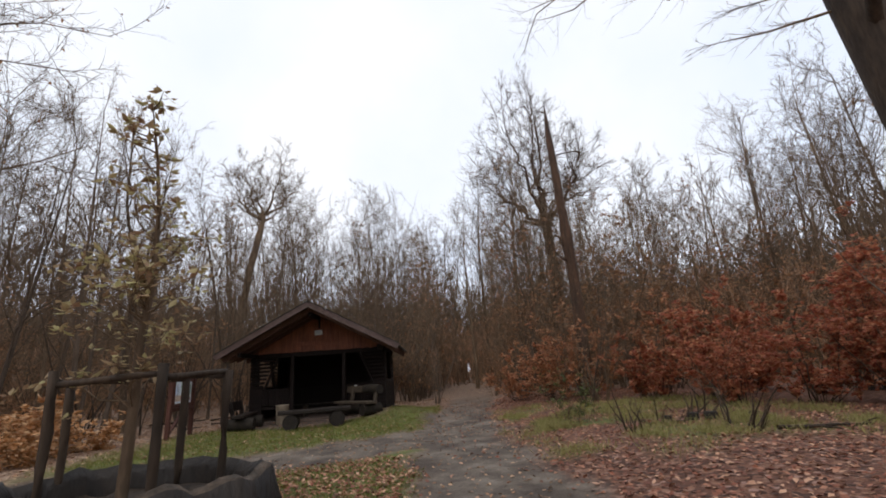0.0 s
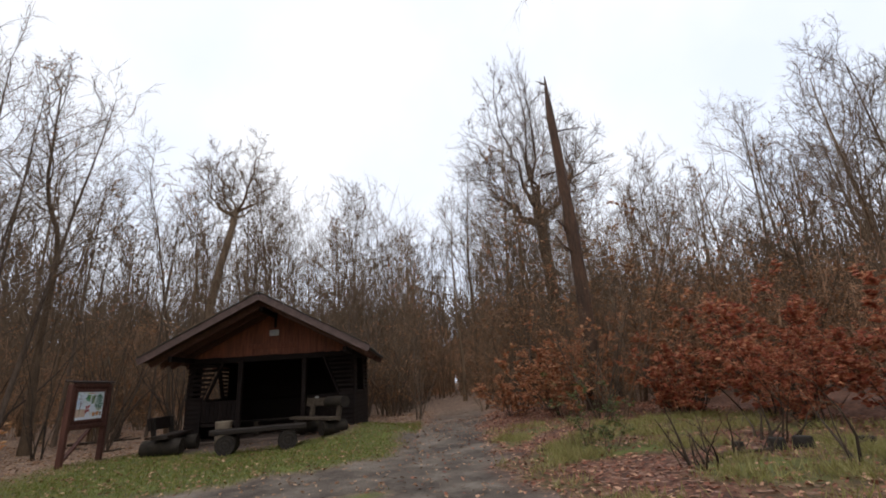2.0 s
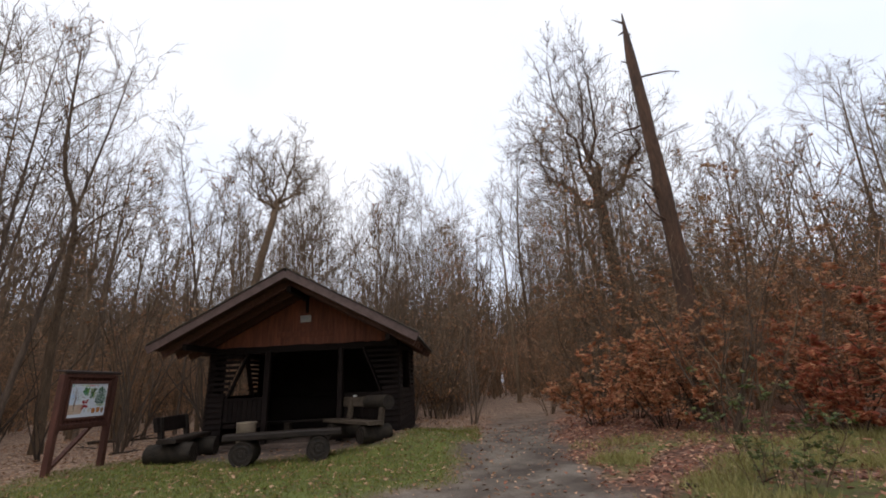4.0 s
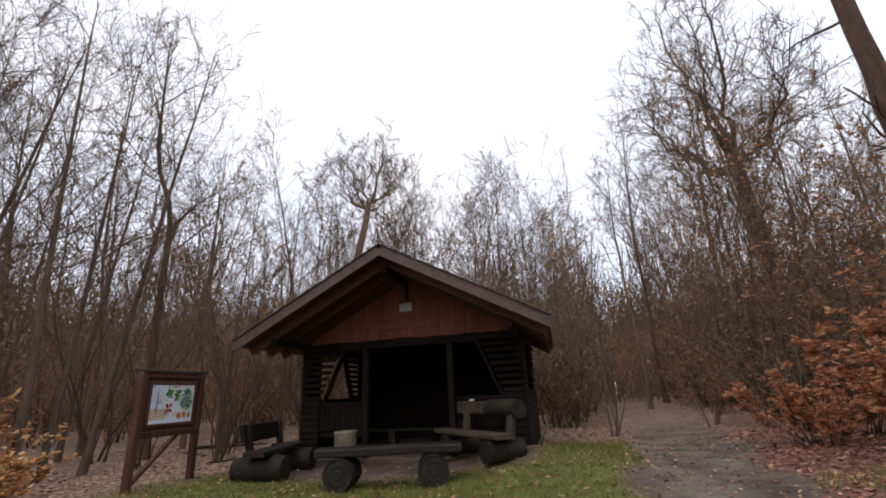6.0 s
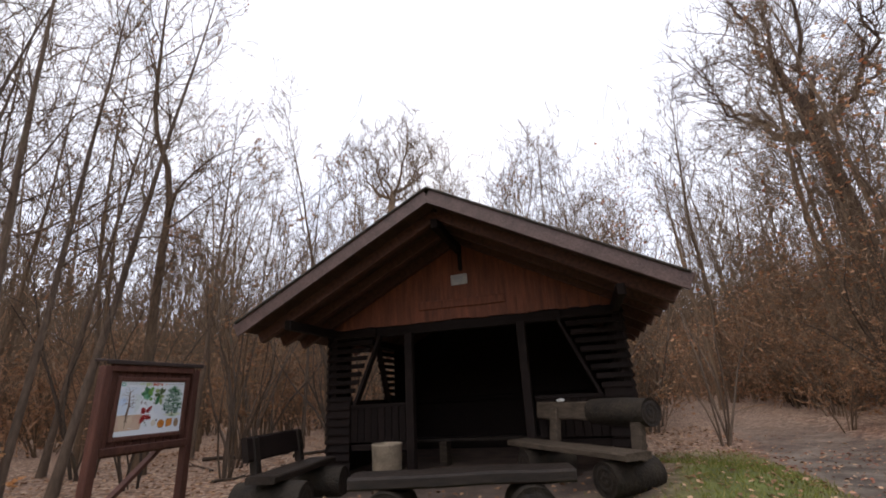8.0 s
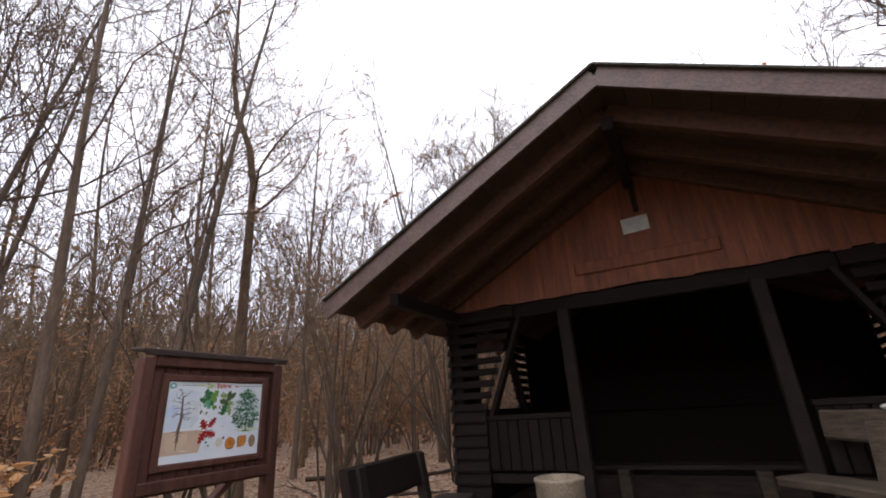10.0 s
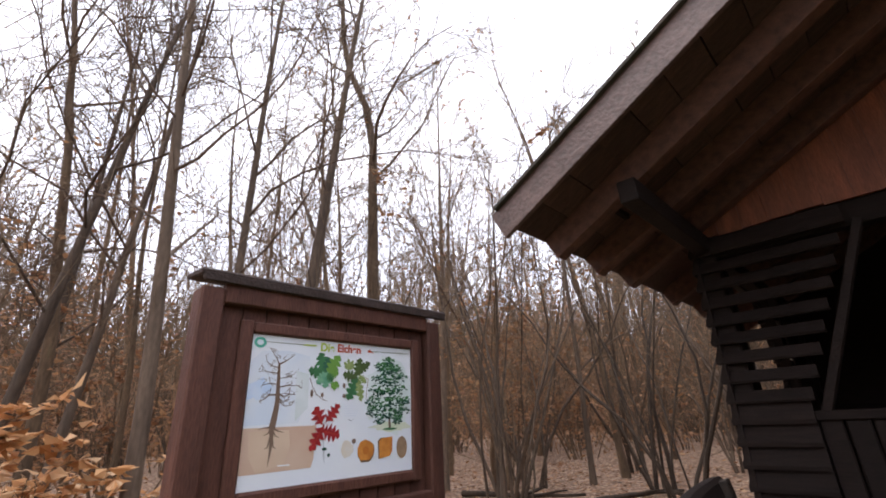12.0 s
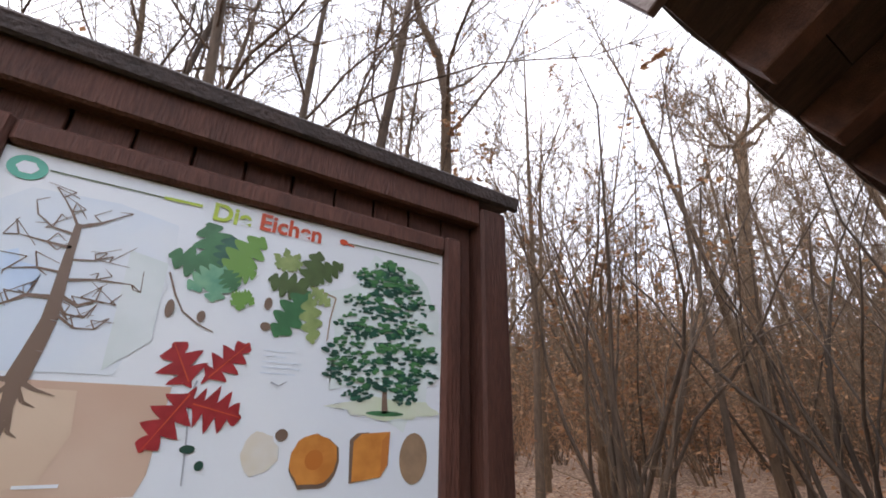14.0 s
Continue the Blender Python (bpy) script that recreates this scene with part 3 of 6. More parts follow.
# the thicket between and beyond the counted trees: countless stems and twigs
rng = np.random.default_rng(6)


def thicket(name, count, inner, outer, low, high, length, r, mat, label, seed, upright=1.2, where=None):
    rg = np.random.default_rng(seed)
    t = Tubes()
    more = 12 if where else 3
    a = rg.uniform(0, 2 * np.pi, count * more)
    d = np.sqrt(rg.uniform(inner ** 2, outer ** 2, count * more))
    x, y = -1.5 + d * np.cos(a), 12 + d * np.sin(a)
    keep = (y > -6) & (np.abs(x - (3.3 + np.maximum(y - 20, 0) * 0.085)) > np.where(y < 38, 1.6, 0.25))
    if where:
        keep &= where(x, y)
    clump = np.array([noise.noise(Vector((p * 0.16, q * 0.16, seed))) for p, q in zip(x, y)])
    keep &= clump > rg.uniform(-0.5, 0.25, len(x))
    x, y, d, clump = x[keep][:count], y[keep][:count], d[keep][:count], clump[keep][:count]
    k = len(x)
    z = low + (high * (0.75 + 0.6 * clump) - low) * rg.random(k) ** 1.25
    way = np.stack([rg.normal(0, 0.55, k), rg.normal(0, 0.55, k), rg.normal(upright, 0.5, k)], 1)
    t.strands(np.stack([x, y, z], 1), way, length * rg.uniform(0.5, 1.4, k), r * (0.6 + d / outer))
    return tagged(new(name, t.mesh(name, mat, False)), label, "thicket", kind="stuff")


thicket("woodland_twigs", 60000, 19, 58, 0.0, 11.0, 1.9, 0.021, TWIG, "grey-brown haze of countless bare twigs in the wood", 1)
thicket("woodland_brush", 42000, 16, 56, 0.0, 5.5, 1.4, 0.02, BRUSH, "dense red-brown undergrowth filling the wood", 2, 0.9)
thicket("woodland_stems", 1500, 27, 60, -0.1, 0.05, 9.0, 0.06, BARK, "countless slender stems of the wood", 3, 9.0)
thicket("woodland_crowns", 16000, 44, 61, 6.0, 13.5, 3.4, 0.05, TWIG, "grey-brown crowns of the distant wood", 4)

thicket("branch_tangle", 11000, 5, 24, 2.2, 10.5, 1.0, 0.006, TWIG, "tangle of fine bare branches beside the hut", 7, 0.8, lambda x, y: (x < -7.2) & (y > 11.5))
thicket("branch_tangle", 15000, 8, 26, 0.8, 10.5, 1.2, 0.009, TWIG, "tangle of fine bare branches along the track", 9, 0.8, lambda x, y: (x > 0.6) & (x < 14) & (y > 20.5))
thicket("branch_tangle", 9000, 9, 30, 0.8, 7.5, 1.2, 0.009, TWIG, "tangle of fine bare branches behind the hut", 10, 0.8, lambda x, y: (x > -9) & (x < 1.5) & (y > 22))


def leaf_haze(name, count, inner, outer, high, size, mat, label, seed, where):
    """Brown leaves still hanging on countless saplings: layered sprays."""
    rg = np.random.default_rng(seed)
    v, f = [], []
    n = 0
    while n < count:
        a, d = rg.uniform(0, 6.283), math.sqrt(rg.uniform(inner ** 2, outer ** 2))
        x, y = -1.5 + d * math.cos(a), 12 + d * math.sin(a)
        c = noise.noise(Vector((x * 0.13, y * 0.13, seed)))
        if not where(x, y) or c < rg.uniform(-0.35, 0.25) or (y < 42 and abs(x - (3.4 + max(y - 20, 0) * 0.085)) < 1.7):
            continue
        z = 0.3 + high * (0.55 + c) * rg.random()
        k = int(rg.integers(10, 26))
        r = rg.uniform(0.3, 0.8)
        p = np.array([x, y, max(z, 0.3)]) + rg.normal(0, 1, (k, 3)) * np.array([r, r, 0.12])
        u = rg.normal(0, 1, (k, 3)) * np.array([1, 1, 0.4])
        u /= np.linalg.norm(u, axis=1)[:, None]
        w = np.cross(u, np.array([0, 0, 1.0]) + rg.normal(0, 0.4, (k, 3)))
        s = size * rg.uniform(0.6, 1.3, (k, 1)) * (0.7 + d / outer)
        q = np.stack([p, p + u * s * 0.5 + w * s * 0.32, p + u * s, p + u * s * 0.5 - w * s * 0.32], 1)
        b = 4 * (n + np.arange(k))
        v.append(q.reshape(-1, 3))
        f += [t for i in b.tolist() for t in ((i, i + 1, i + 2), (i, i + 2, i + 3))]
        n += k
    return tagged(new(name, mesh_from(name, np.concatenate(v), f, mat)), label, "leaves", kind="stuff")


leaf_haze("withered_leaves", 56000, 10, 44, 6.5, 0.11, LEAF_BROWN, "withered brown leaves on countless saplings of the wood", 3, lambda x, y: y > 14 and not (-6 < x < 1.5 and y < 22))
leaf_haze("withered_leaves", 15000, 9, 28, 6.0, 0.085, LEAF_BROWN, "withered brown leaves on saplings beside the clearing", 8, lambda x, y: x < -8.5 and y > 5)
leaf_haze("withered_leaves", 24000, 9, 30, 6.5, 0.09, LEAF_BROWN, "withered brown leaves on saplings behind the hut", 12, lambda x, y: -7 < x < 14 and y > 20.5)
leaf_haze("withered_orange_leaves", 24000, 9, 36, 8.0, 0.10, LEAF_RUST, "rust-brown leaves on saplings along the track", 5, lambda x, y: x > 1 and y > 18.5)

# ---- the shelter hut ----
X0, X1, XC = -4.53, 0.07, -2.22
Y0, Y1 = 15.75, 19.25
FRONT, REAR = 14.2, 19.75
APEX, EAVE, XL, XR = 3.88, 2.32, -5.15, 0.71
SLOPE = math.atan2(APEX - EAVE, XC - XL)

hut = empty("wooden_shelter_hut", pose(0, 0, 0))
tagged(hut, "open-fronted dark-stained wooden hut with a red-brown gable", "hut")


def roof_z(x, drop=0.0):
    return APEX - abs(x - XC) * math.tan(SLOPE) - drop


# roofing sheets, waved along the eaves
for name, xe, sgn in (("roof", XL, -1), ("roof", XR, 1)):
    cols, rows = 7, 86
    vs, fs = [], []
    for layer in (0.0, 0.055):
        for j in range(rows + 1):
            y = FRONT + 0.03 + (REAR - FRONT - 0.03) * j / rows
            wave = 0.013 * math.cos(2 * math.pi * (y - FRONT) / 0.5)
            for i in range(cols + 1):
                x = XC + (xe - 0.03 * sgn - XC) * i / cols
                vs.append((x, y, roof_z(x, 0.01 + layer) + wave - 0.02))
    st = (rows + 1) * (cols + 1)
    for j in range(rows):
        for i in range(cols):
            a = j * (cols + 1) + i
            fs += [(a, a + 1, a + cols + 2, a + cols + 1), (st + a, st + a + cols + 1, st + a + cols + 2, st + a + 1)]
    for j in range(rows):
        a = j * (cols + 1) + cols
        fs.append((a, st + a, st + a + cols + 1, a + cols + 1))
    for i in range(cols):
        for a in (i, rows * (cols + 1) + i):
            fs.append((a, st + a, st + a + 1, a + 1))
    r = new(name, mesh_from("roof", vs, fs, ROOFING, True))
    r.parent = hut
    tagged(r, "waved mossy roofing sheets")

# boarding under the sheets, one board after another down the slope
for sgn, xe in ((-1, XL), (1, XR)):
    for k in range(15):
        a, b = k / 15.0, (k + 1) / 15.0
        xa, xb = XC + (xe + 0.05 * -sgn - XC) * a, XC + (xe + 0.05 * -sgn - XC) * b
        xm = (xa + xb) / 2
        w = abs(xb - xa) / math.cos(SLOPE) - 0.006
        m = pose(xm, (FRONT + REAR) / 2 + 0.02, roof_z(xm, 0.135), 0, sgn * math.degrees(SLOPE), 0)
        board("roof_board", (w, REAR - FRONT - 0.1, 0.022), m, DECK, hut, bevel=0)

# rafters
for y in (14.62, 15.15, 15.68, 16.6, 17.5, 18.4, 19.2):
    for sgn, xe in ((-1, XL + 0.1), (1, XR - 0.1)):
        a = (XC + 0.0 * sgn, y, roof_z(XC, 0.235))
        b = (xe, y, roof_z(xe, 0.235))
        beam("rafter", a, b, 0.1, 0.16, RAFTER, hut, up=(0, 0, 1))
# barge boards on the front gable
for sgn, xe in ((-1, XL), (1, XR)):
    a = Vector((XC, FRONT, APEX - 0.11))
    b = Vector((xe, FRONT, EAVE - 0.11))
    f = beam("barge_board", a, b, 0.035, 0.19, FASCIA, hut, "weathered grey-brown barge board", bevel=0.004)
    g = beam("drip_edge", a + Vector((0, -0.002, 0.108)), b + Vector((0, -0.002, 0.108)), 0.09, 0.025, ROOFING, hut, bevel=0.004)
# ridge and wall plates, the purlin heads show under the overhang
for x, z in ((XC, APEX - 0.42), (X0 + 0.05, 2.27), (X1 - 0.05, 2.27)):
    beam("purlin", (x, FRONT + 0.25, z), (x, REAR - 0.15, z), 0.1, 0.13, HUT_WOOD, hut, up=(0, 0, 1))
for x in (-4.75, 0.3):
    board("tie_bracket", (0.07, 0.4, 0.07), pose(x, 14.9, 2.42, 0, 0, 0), HUT_WOOD, hut)

# gable of upright boards above the opening
gw = 0.15
x = X0 + 0.02
while x < X1 - 0.03:
    w = min(gw, X1 - 0.02 - x)
    bm = bmesh.new()
    jag = random.uniform(-0.012, 0.012)
    zl, zr = roof_z(x, 0.16), roof_z(x + w - 0.004, 0.16)
    for yy in (15.745, 15.775):
        for px, pz in ((x, 2.33 + jag), (x + w - 0.0015, 2.33 + jag), (x + w - 0.0015, zr), (x, zl)):
            bm.verts.new((px, yy, pz))
    bm.verts.ensure_lookup_table()
    q = bm.verts
    for f in ((0, 1, 2, 3), (7, 6, 5, 4), (0, 4, 5, 1), (1, 5, 6, 2), (2, 6, 7, 3), (3, 7, 4, 0)):
        bm.faces.new([q[i] for i in f])
    bmesh.ops.recalc_face_normals(bm, faces=bm.faces)
    part("gable_board", bm, GABLE, hut)
    x += w
beam("gable_post", (XC + 0.02, 15.72, 3.1), (XC + 0.02, 15.72, 3.62), 0.05, 0.13, HUT_WOOD, hut, up=(0, 1, 0))
beam("lintel", (X0, 15.83, 2.25), (X1, 15.83, 2.25), 0.1, 0.16, HUT_WOOD, hut)
name_board = board("name_board", (1.4, 0.035, 0.13), pose(-2.24, 15.725, 2.575, 0, 0.6, 0), GABLE, hut, "red-brown carved board with a chipped lower edge", bevel=0.01, wobble=0.012)
plaque = board("plaque", (0.27, 0.012, 0.17), pose(-2.24, 15.735, 2.96, 0, -2, 0), PLAQUE, hut, "small grey-white plaque", bevel=0.003, wobble=0)
for r in range(3):
    board("plaque_line", (0.16 - 0.03 * r, 0.003, 0.014), pose(0.0, -0.008, 0.04 - 0.035 * r), INK_GREY, plaque, bevel=0, wobble=0)

# posts
for x in (-3.14, -1.34):
    beam("post", (x, 15.78, -0.05), (x, 15.78, 2.2), 0.13, 0.13, HUT_WOOD, hut, up=(0, 1, 0), bevel=0.012)
for x in (X0 + 0.05, X1 - 0.05):
    for y in (Y0 + 0.06, Y1 - 0.06):
        beam("corner_post", (x, y, -0.05), (x, y, 2.25), 0.12, 0.12, HUT_WOOD, hut, up=(0, 1, 0), bevel=0.012)

# side walls of lapped boards, with a three-cornered opening between two braces
WA, WB, WT, SILL, TOP = 16.62, 17.98, 17.42, 1.12, 2.08


def siding(name, a, b, z, h, mat, outward, parent, thick=0.03):
    """One lapped board: thicker at its lower edge."""
    a, b, out = Vector(a), Vector(b), Vector(outward)
    bm = bmesh.new()
    prof = ((0, 0), (thick + 0.018, 0.0), (thick + 0.022, h * 0.18), (thick * 0.5, h), (0, h))
    rings = []
    for p in (a, b):
        rings.append([bm.verts.new((p.x + out.x * u, p.y + out.y * u, z + v)) for u, v in prof])
    k = len(prof)
    for i in range(k):
        bm.faces.new((rings[0][i], rings[0][(i + 1) % k], rings[1][(i + 1) % k], rings[1][i]))
    bm.faces.new(rings[0])
    bm.faces.new(list(reversed(rings[1])))
    bmesh.ops.recalc_face_normals(bm, faces=bm.faces)
    return part(name, bm, mat, parent)


for xw, out, mir in ((X0, (-1, 0, 0), 1), (X1, (1, 0, 0), -1)):
    edge = lambda zz: XC + mir * (-1.93 + 0.42 * max(0.0, zz - SILL))
    z = 0.06
    while z < 2.25:
        low = z < SILL - 0.05
        h = 0.13 if low or z > 2.1 else 0.076
        # front return beside the corner
        siding("siding_board", (xw + out[0] * 0.04, Y0, 0), (edge(z), Y0, 0), z, h, HUT_WOOD, (0, -1, 0), hut)
        if low or z > 2.1:
            siding("siding_board", (xw, Y0 - 0.05, 0), (xw, Y1, 0), z, 0.13, HUT_WOOD, out, hut)
        else:
            s = (z + 0.05 - SILL) / (TOP - SILL)
            siding("siding_board", (xw, Y0 - 0.05, 0), (xw, 16.36, 0), z, 0.13, HUT_WOOD, out, hut)
            siding("siding_board", (xw, 17.98 - 0.42 * s, 0), (xw, Y1, 0), z, h, HUT_WOOD, out, hut)
        z += 0.125
    xi = xw - out[0] * 0.02
    beam("window_brace", (xi, 18.05, SILL - 0.02), (xi, 17.55, TOP + 0.12), 0.035, 0.13, HUT_WOOD, hut, up=(1, 0, 0))
    beam("window_post", (xi, 16.33, SILL), (xi, 16.33, 2.2), 0.05, 0.09, HUT_WOOD, hut, up=(0, 1, 0))
    beam("front_brace", (edge(SILL) + 0.055 * mir, Y0 + 0.045, SILL), (edge(2.2) + 0.055 * mir, Y0 + 0.045, 2.2), 0.05, 0.125, HUT_WOOD, hut, up=(0, 1, 0))
    beam("window_sill", (xw, Y0 + 0.1, SILL), (xw, Y1 - 0.1, SILL), 0.1, 0.06, HUT_WOOD, hut)
    board("wall_panel", (0.025, Y1 - Y0 - 0.25, 0.9), pose(xi, (Y0 + Y1) / 2, 0.62), HUT_WOOD, hut)
    board("wall_lining", (0.02, 0.85, 1.1), pose(xi - out[0] * 0.03, 18.72, 1.66), HUT_WOOD, hut)
    # parapet of short upright boards between the return and the post
    xp = XC + mir * -0.99
    beam("parapet_rail", (edge(0), Y0 + 0.03, 1.1), (xp, Y0 + 0.03, 1.1), 0.1, 0.055, HUT_WOOD, hut)
    beam("parapet_rail", (edge(0), Y0 + 0.05, 0.5), (xp, Y0 + 0.05, 0.5), 0.06, 0.09, HUT_WOOD, hut)
    for k in range(8):
        board("parapet_board", (0.106, 0.025, 0.5), pose(edge(0) + mir * (0.06 + 0.1165 * k), Y0 + 0.01, 0.825), HUT_WOOD, hut, wobble=0.004)
z = 0.06
while z < 2.3:
    siding("siding_board", (X0, Y1, 0), (X1, Y1, 0), z, 0.13, HUT_WOOD, (0, 1, 0), hut)
    z += 0.125
board("rear_panel", (X1 - X0 - 0.1, 0.02, 2.3), pose((X0 + X1) / 2, Y1 - 0.012, 1.2), HUT_WOOD, hut)
bm = bmesh.new()
vv = [bm.verts.new(p) for p in ((X0, Y1, 2.3), (X1, Y1, 2.3), (X1, Y1, roof_z(X1, 0.16)), (XC, Y1, roof_z(XC, 0.16)), (X0, Y1, roof_z(X0, 0.16)))]
bm.faces.new(vv)
r = bmesh.ops.extrude_face_region(bm, geom=bm.faces[:])
bmesh.ops.translate(bm, vec=(0, 0.04, 0), verts=[v for v in r["geom"] if isinstance(v, bmesh.types.BMVert)])
bmesh.ops.recalc_face_normals(bm, faces=bm.faces)
part("rear_gable", bm, HUT_WOOD, hut)
# rail along the rear wall and gappy half-height lining
beam("rear_rail", (X0 + 0.15, Y1 - 0.08, 1.1), (X1 - 0.15, Y1 - 0.08, 1.1), 0.06, 0.1, HUT_WOOD, hut)

# fixed bench round the inside: seat boards on grey blocks
inner = empty("wall_bench", pose(0, 0, 0))
tagged(inner, "dark plank bench on pale blocks inside the hut", "bench")
for k in range(2):
    beam("seat_board", (X0 + 0.35, 16.85 + 0.19 * k, 0.48), (-1.25, 16.95 + 0.19 * k, 0.48), 0.17, 0.045, OLD_WOOD, inner)
for x in (-2.98, -1.62):
    board("support", (0.14, 0.3, 0.44), pose(x, 16.94, 0.24), GREY_WOOD, inner, bevel=0.012, wobble=0.006)
floor_me = bmesh.new()
box(floor_me, (X1 - X0 + 0.2, Y1 - Y0 + 0.1, 0.16), pose((X0 + X1) / 2, (Y0 + Y1) / 2, 0.0), 0.02)
tagged(part("floor", floor_me, material("trodden_earth_floor", (0.17, 0.12, 0.095), (0.09, 0.065, 0.05), scale=3, rough=0.8, bump=0.6, bump_scale=30)), "trodden reddish earth floor of the hut", "floor", kind="structure")
fs = empty("foundation_stone", pose(-4.75, 15.55, 0.0))
tagged(fs, "pale grey corner stone by the hut wall", "stone")
bm = bmesh.new()
bmesh.ops.create_icosphere(bm, subdivisions=3, radius=1)
for v in bm.verts:
    c = v.co.copy()
    v.co = Vector((0.3 * c.x, 0.24 * c.y, 0.2 * c.z)) * (1 + 0.18 * noise.noise(c * 1.7))
part("stone", bm, STONE, fs, m=pose(0, 0, 0.08), smooth=True)

# ---- benches ----


def log(name, length, radius, m, parent, seed):
    """A sawn log along x with bark, worn ends and a ring."""
    rng = random.Random(seed)
    bm = bmesh.new()
    n, k = 22, 6
    rings = []
    for j in range(k + 1):
        ring = []
        for i in range(n):
            a = 2 * math.pi * i / n
            r = radius * (1 + 0.06 * noise.noise(Vector((math.cos(a) * 1.4, math.sin(a) * 1.4, seed + j * 0.5)))) * (0.96 if j in (0, k) else 1)
            ring.append(bm.verts.new((length * (j / k - 0.5), r * math.cos(a), r * math.sin(a))))
        rings.append(ring)
    for j in range(k):
        for i in range(n):
            bm.faces.new((rings[j][i], rings[j][(i + 1) % n], rings[j + 1][(i + 1) % n], rings[j + 1][i]))
    body = part(name, bm, MOSSY_LOG, parent, "", m, True)
    for s in (-1, 1):
        bm = bmesh.new()
        prev = None
        for q in range(6):
            rr = radius * (0.97 - 0.19 * q)
            ring = [bm.verts.new((s * (length / 2 - 0.004 - 0.006 * (q % 2)), rr * math.cos(2 * math.pi * i / n), rr * math.sin(2 * math.pi * i / n))) for i in range(n)]
            if prev:
                for i in range(n):
                    bm.faces.new((prev[i], prev[(i + 1) % n], ring[(i + 1) % n], ring[i]))
            prev = ring
        bm.faces.new(prev)
        bmesh.ops.recalc_face_normals(bm, faces=bm.faces)
        part("log_end", bm, LOG_END, body, "cracked sawn end")
    return body


def slab(name, length, width, thick, m, mat, parent, seed, label=""):
    """A thick rough plank along x with waney edges."""
    bm = bmesh.new()
    n = 14
    rings = []
    for j in range(n + 1):
        x = length * (j / n - 0.5)
        e1 = 0.018 * noise.noise(Vector((x * 2.2, seed, 0)))
        e2 = 0.018 * noise.noise(Vector((x * 2.2, seed, 9)))
        zz = 0.008 * noise.noise(Vector((x * 1.5, seed, 4)))
        w, t = width / 2, thick / 2
        pr = ((-w + e1, -t * 0.7), (-w + e1 + 0.015, -t), (w + e2 - 0.015, -t), (w + e2, -t * 0.7), (w + e2, t * 0.6), (w + e2 - 0.02, t), (-w + e1 + 0.02, t), (-w + e1, t * 0.6))
        rings.append([bm.verts.new((x, u, v + zz)) for u, v in pr])
    for j in range(n):
        for i in range(8):
            bm.faces.new((rings[j][i], rings[j][(i + 1) % 8], rings[j + 1][(i + 1) % 8], rings[j + 1][i]))
    bm.faces.new(rings[0])
    bm.faces.new(list(reversed(rings[-1])))
    bmesh.ops.recalc_face_normals(bm, faces=bm.faces)
    return part(name, bm, mat, parent, label, m)


b1 = empty("log_bench", pose(-1.76, 13.46, 0, 0, 0, 13.5))
tagged(b1, "wet dark plank bench without back on two logs", "bench", "benches at the hut")
slab("seat", 2.06, 0.38, 0.11, pose(0, 0, 0.475), OLD_WOOD, b1, 1, "wet blackened seat plank")
for i, xx in enumerate((-0.66, 0.62)):
    log("log_support", 0.5, 0.215, pose(xx, 0, 0.2, 0, 0, 84 + 10 * i), b1, 3 + i)

b2 = empty("backrest_bench", pose(-4.12, 14.3, 0, 0, 0, 97))
tagged(b2, "dark wooden bench with a slab backrest on logs", "bench", "benches at the hut")
slab("seat", 1.6, 0.36, 0.08, pose(0, 0, 0.43), OLD_WOOD, b2, 5)
slab("backrest", 1.3, 0.28, 0.075, pose(0, 0.3, 0.72, 78, 0, 0), HUT_WOOD, b2, 6, "black slab backrest")
for i, xx in enumerate((-0.5, 0.55)):
    log("log_support", 0.85, 0.195, pose(xx, 0.02, 0.18, 0, 0, 88 + 4 * i), b2, 8 + i)
    board("back_support", (0.1, 0.09, 0.6), pose(xx, 0.25, 0.55, -10, 0, 0), OLD_WOOD, b2)

b3 = empty("backrest_bench", pose(-0.74, 14.86, 0.17, 0, 0, -49))
tagged(b3, "weathered grey bench with slab backrest on mossy logs", "bench", "benches at the hut")
slab("seat", 2.1, 0.34, 0.07, pose(0.0, -0.12, 0.385), GREY_WOOD, b3, 11, "grey wet seat slab")
slab("backrest", 1.02, 0.215, 0.08, pose(-0.42, 0.2, 0.765, 84, 0, 0), GREY_WOOD, b3, 12, "pale grey backrest slab")
log("backrest_log", 0.85, 0.145, pose(0.56, 0.22, 0.76), b3, 13)
for i, xx in enumerate((-0.62, 0.75)):
    log("log_support", 0.68, 0.17, pose(xx, 0.02, 0.165, 0, 0, 86 + 6 * i), b3, 15 + i)
    board("back_support", (0.14, 0.08, 0.5), pose(xx + 0.1, 0.13, 0.55, -8, 0, 0), GREY_WOOD, b3, bevel=0.01, wobble=0.006)
pebble = empty("pebble", pose(-0.87, 15.32, 1.042))
tagged(pebble, "small white stone lying on the backrest", "stone")
bm = bmesh.new()
bmesh.ops.create_icosphere(bm, subdivisions=2, radius=1)
for v in bm.verts:
    v.co = Vector((v.co.x * 0.055, v.co.y * 0.035, v.co.z * 0.025)) * (1 + 0.1 * noise.noise(v.co * 2))
part("stone", bm, PLAQUE, pebble, m=pose(0, 0, 0.02), smooth=True)

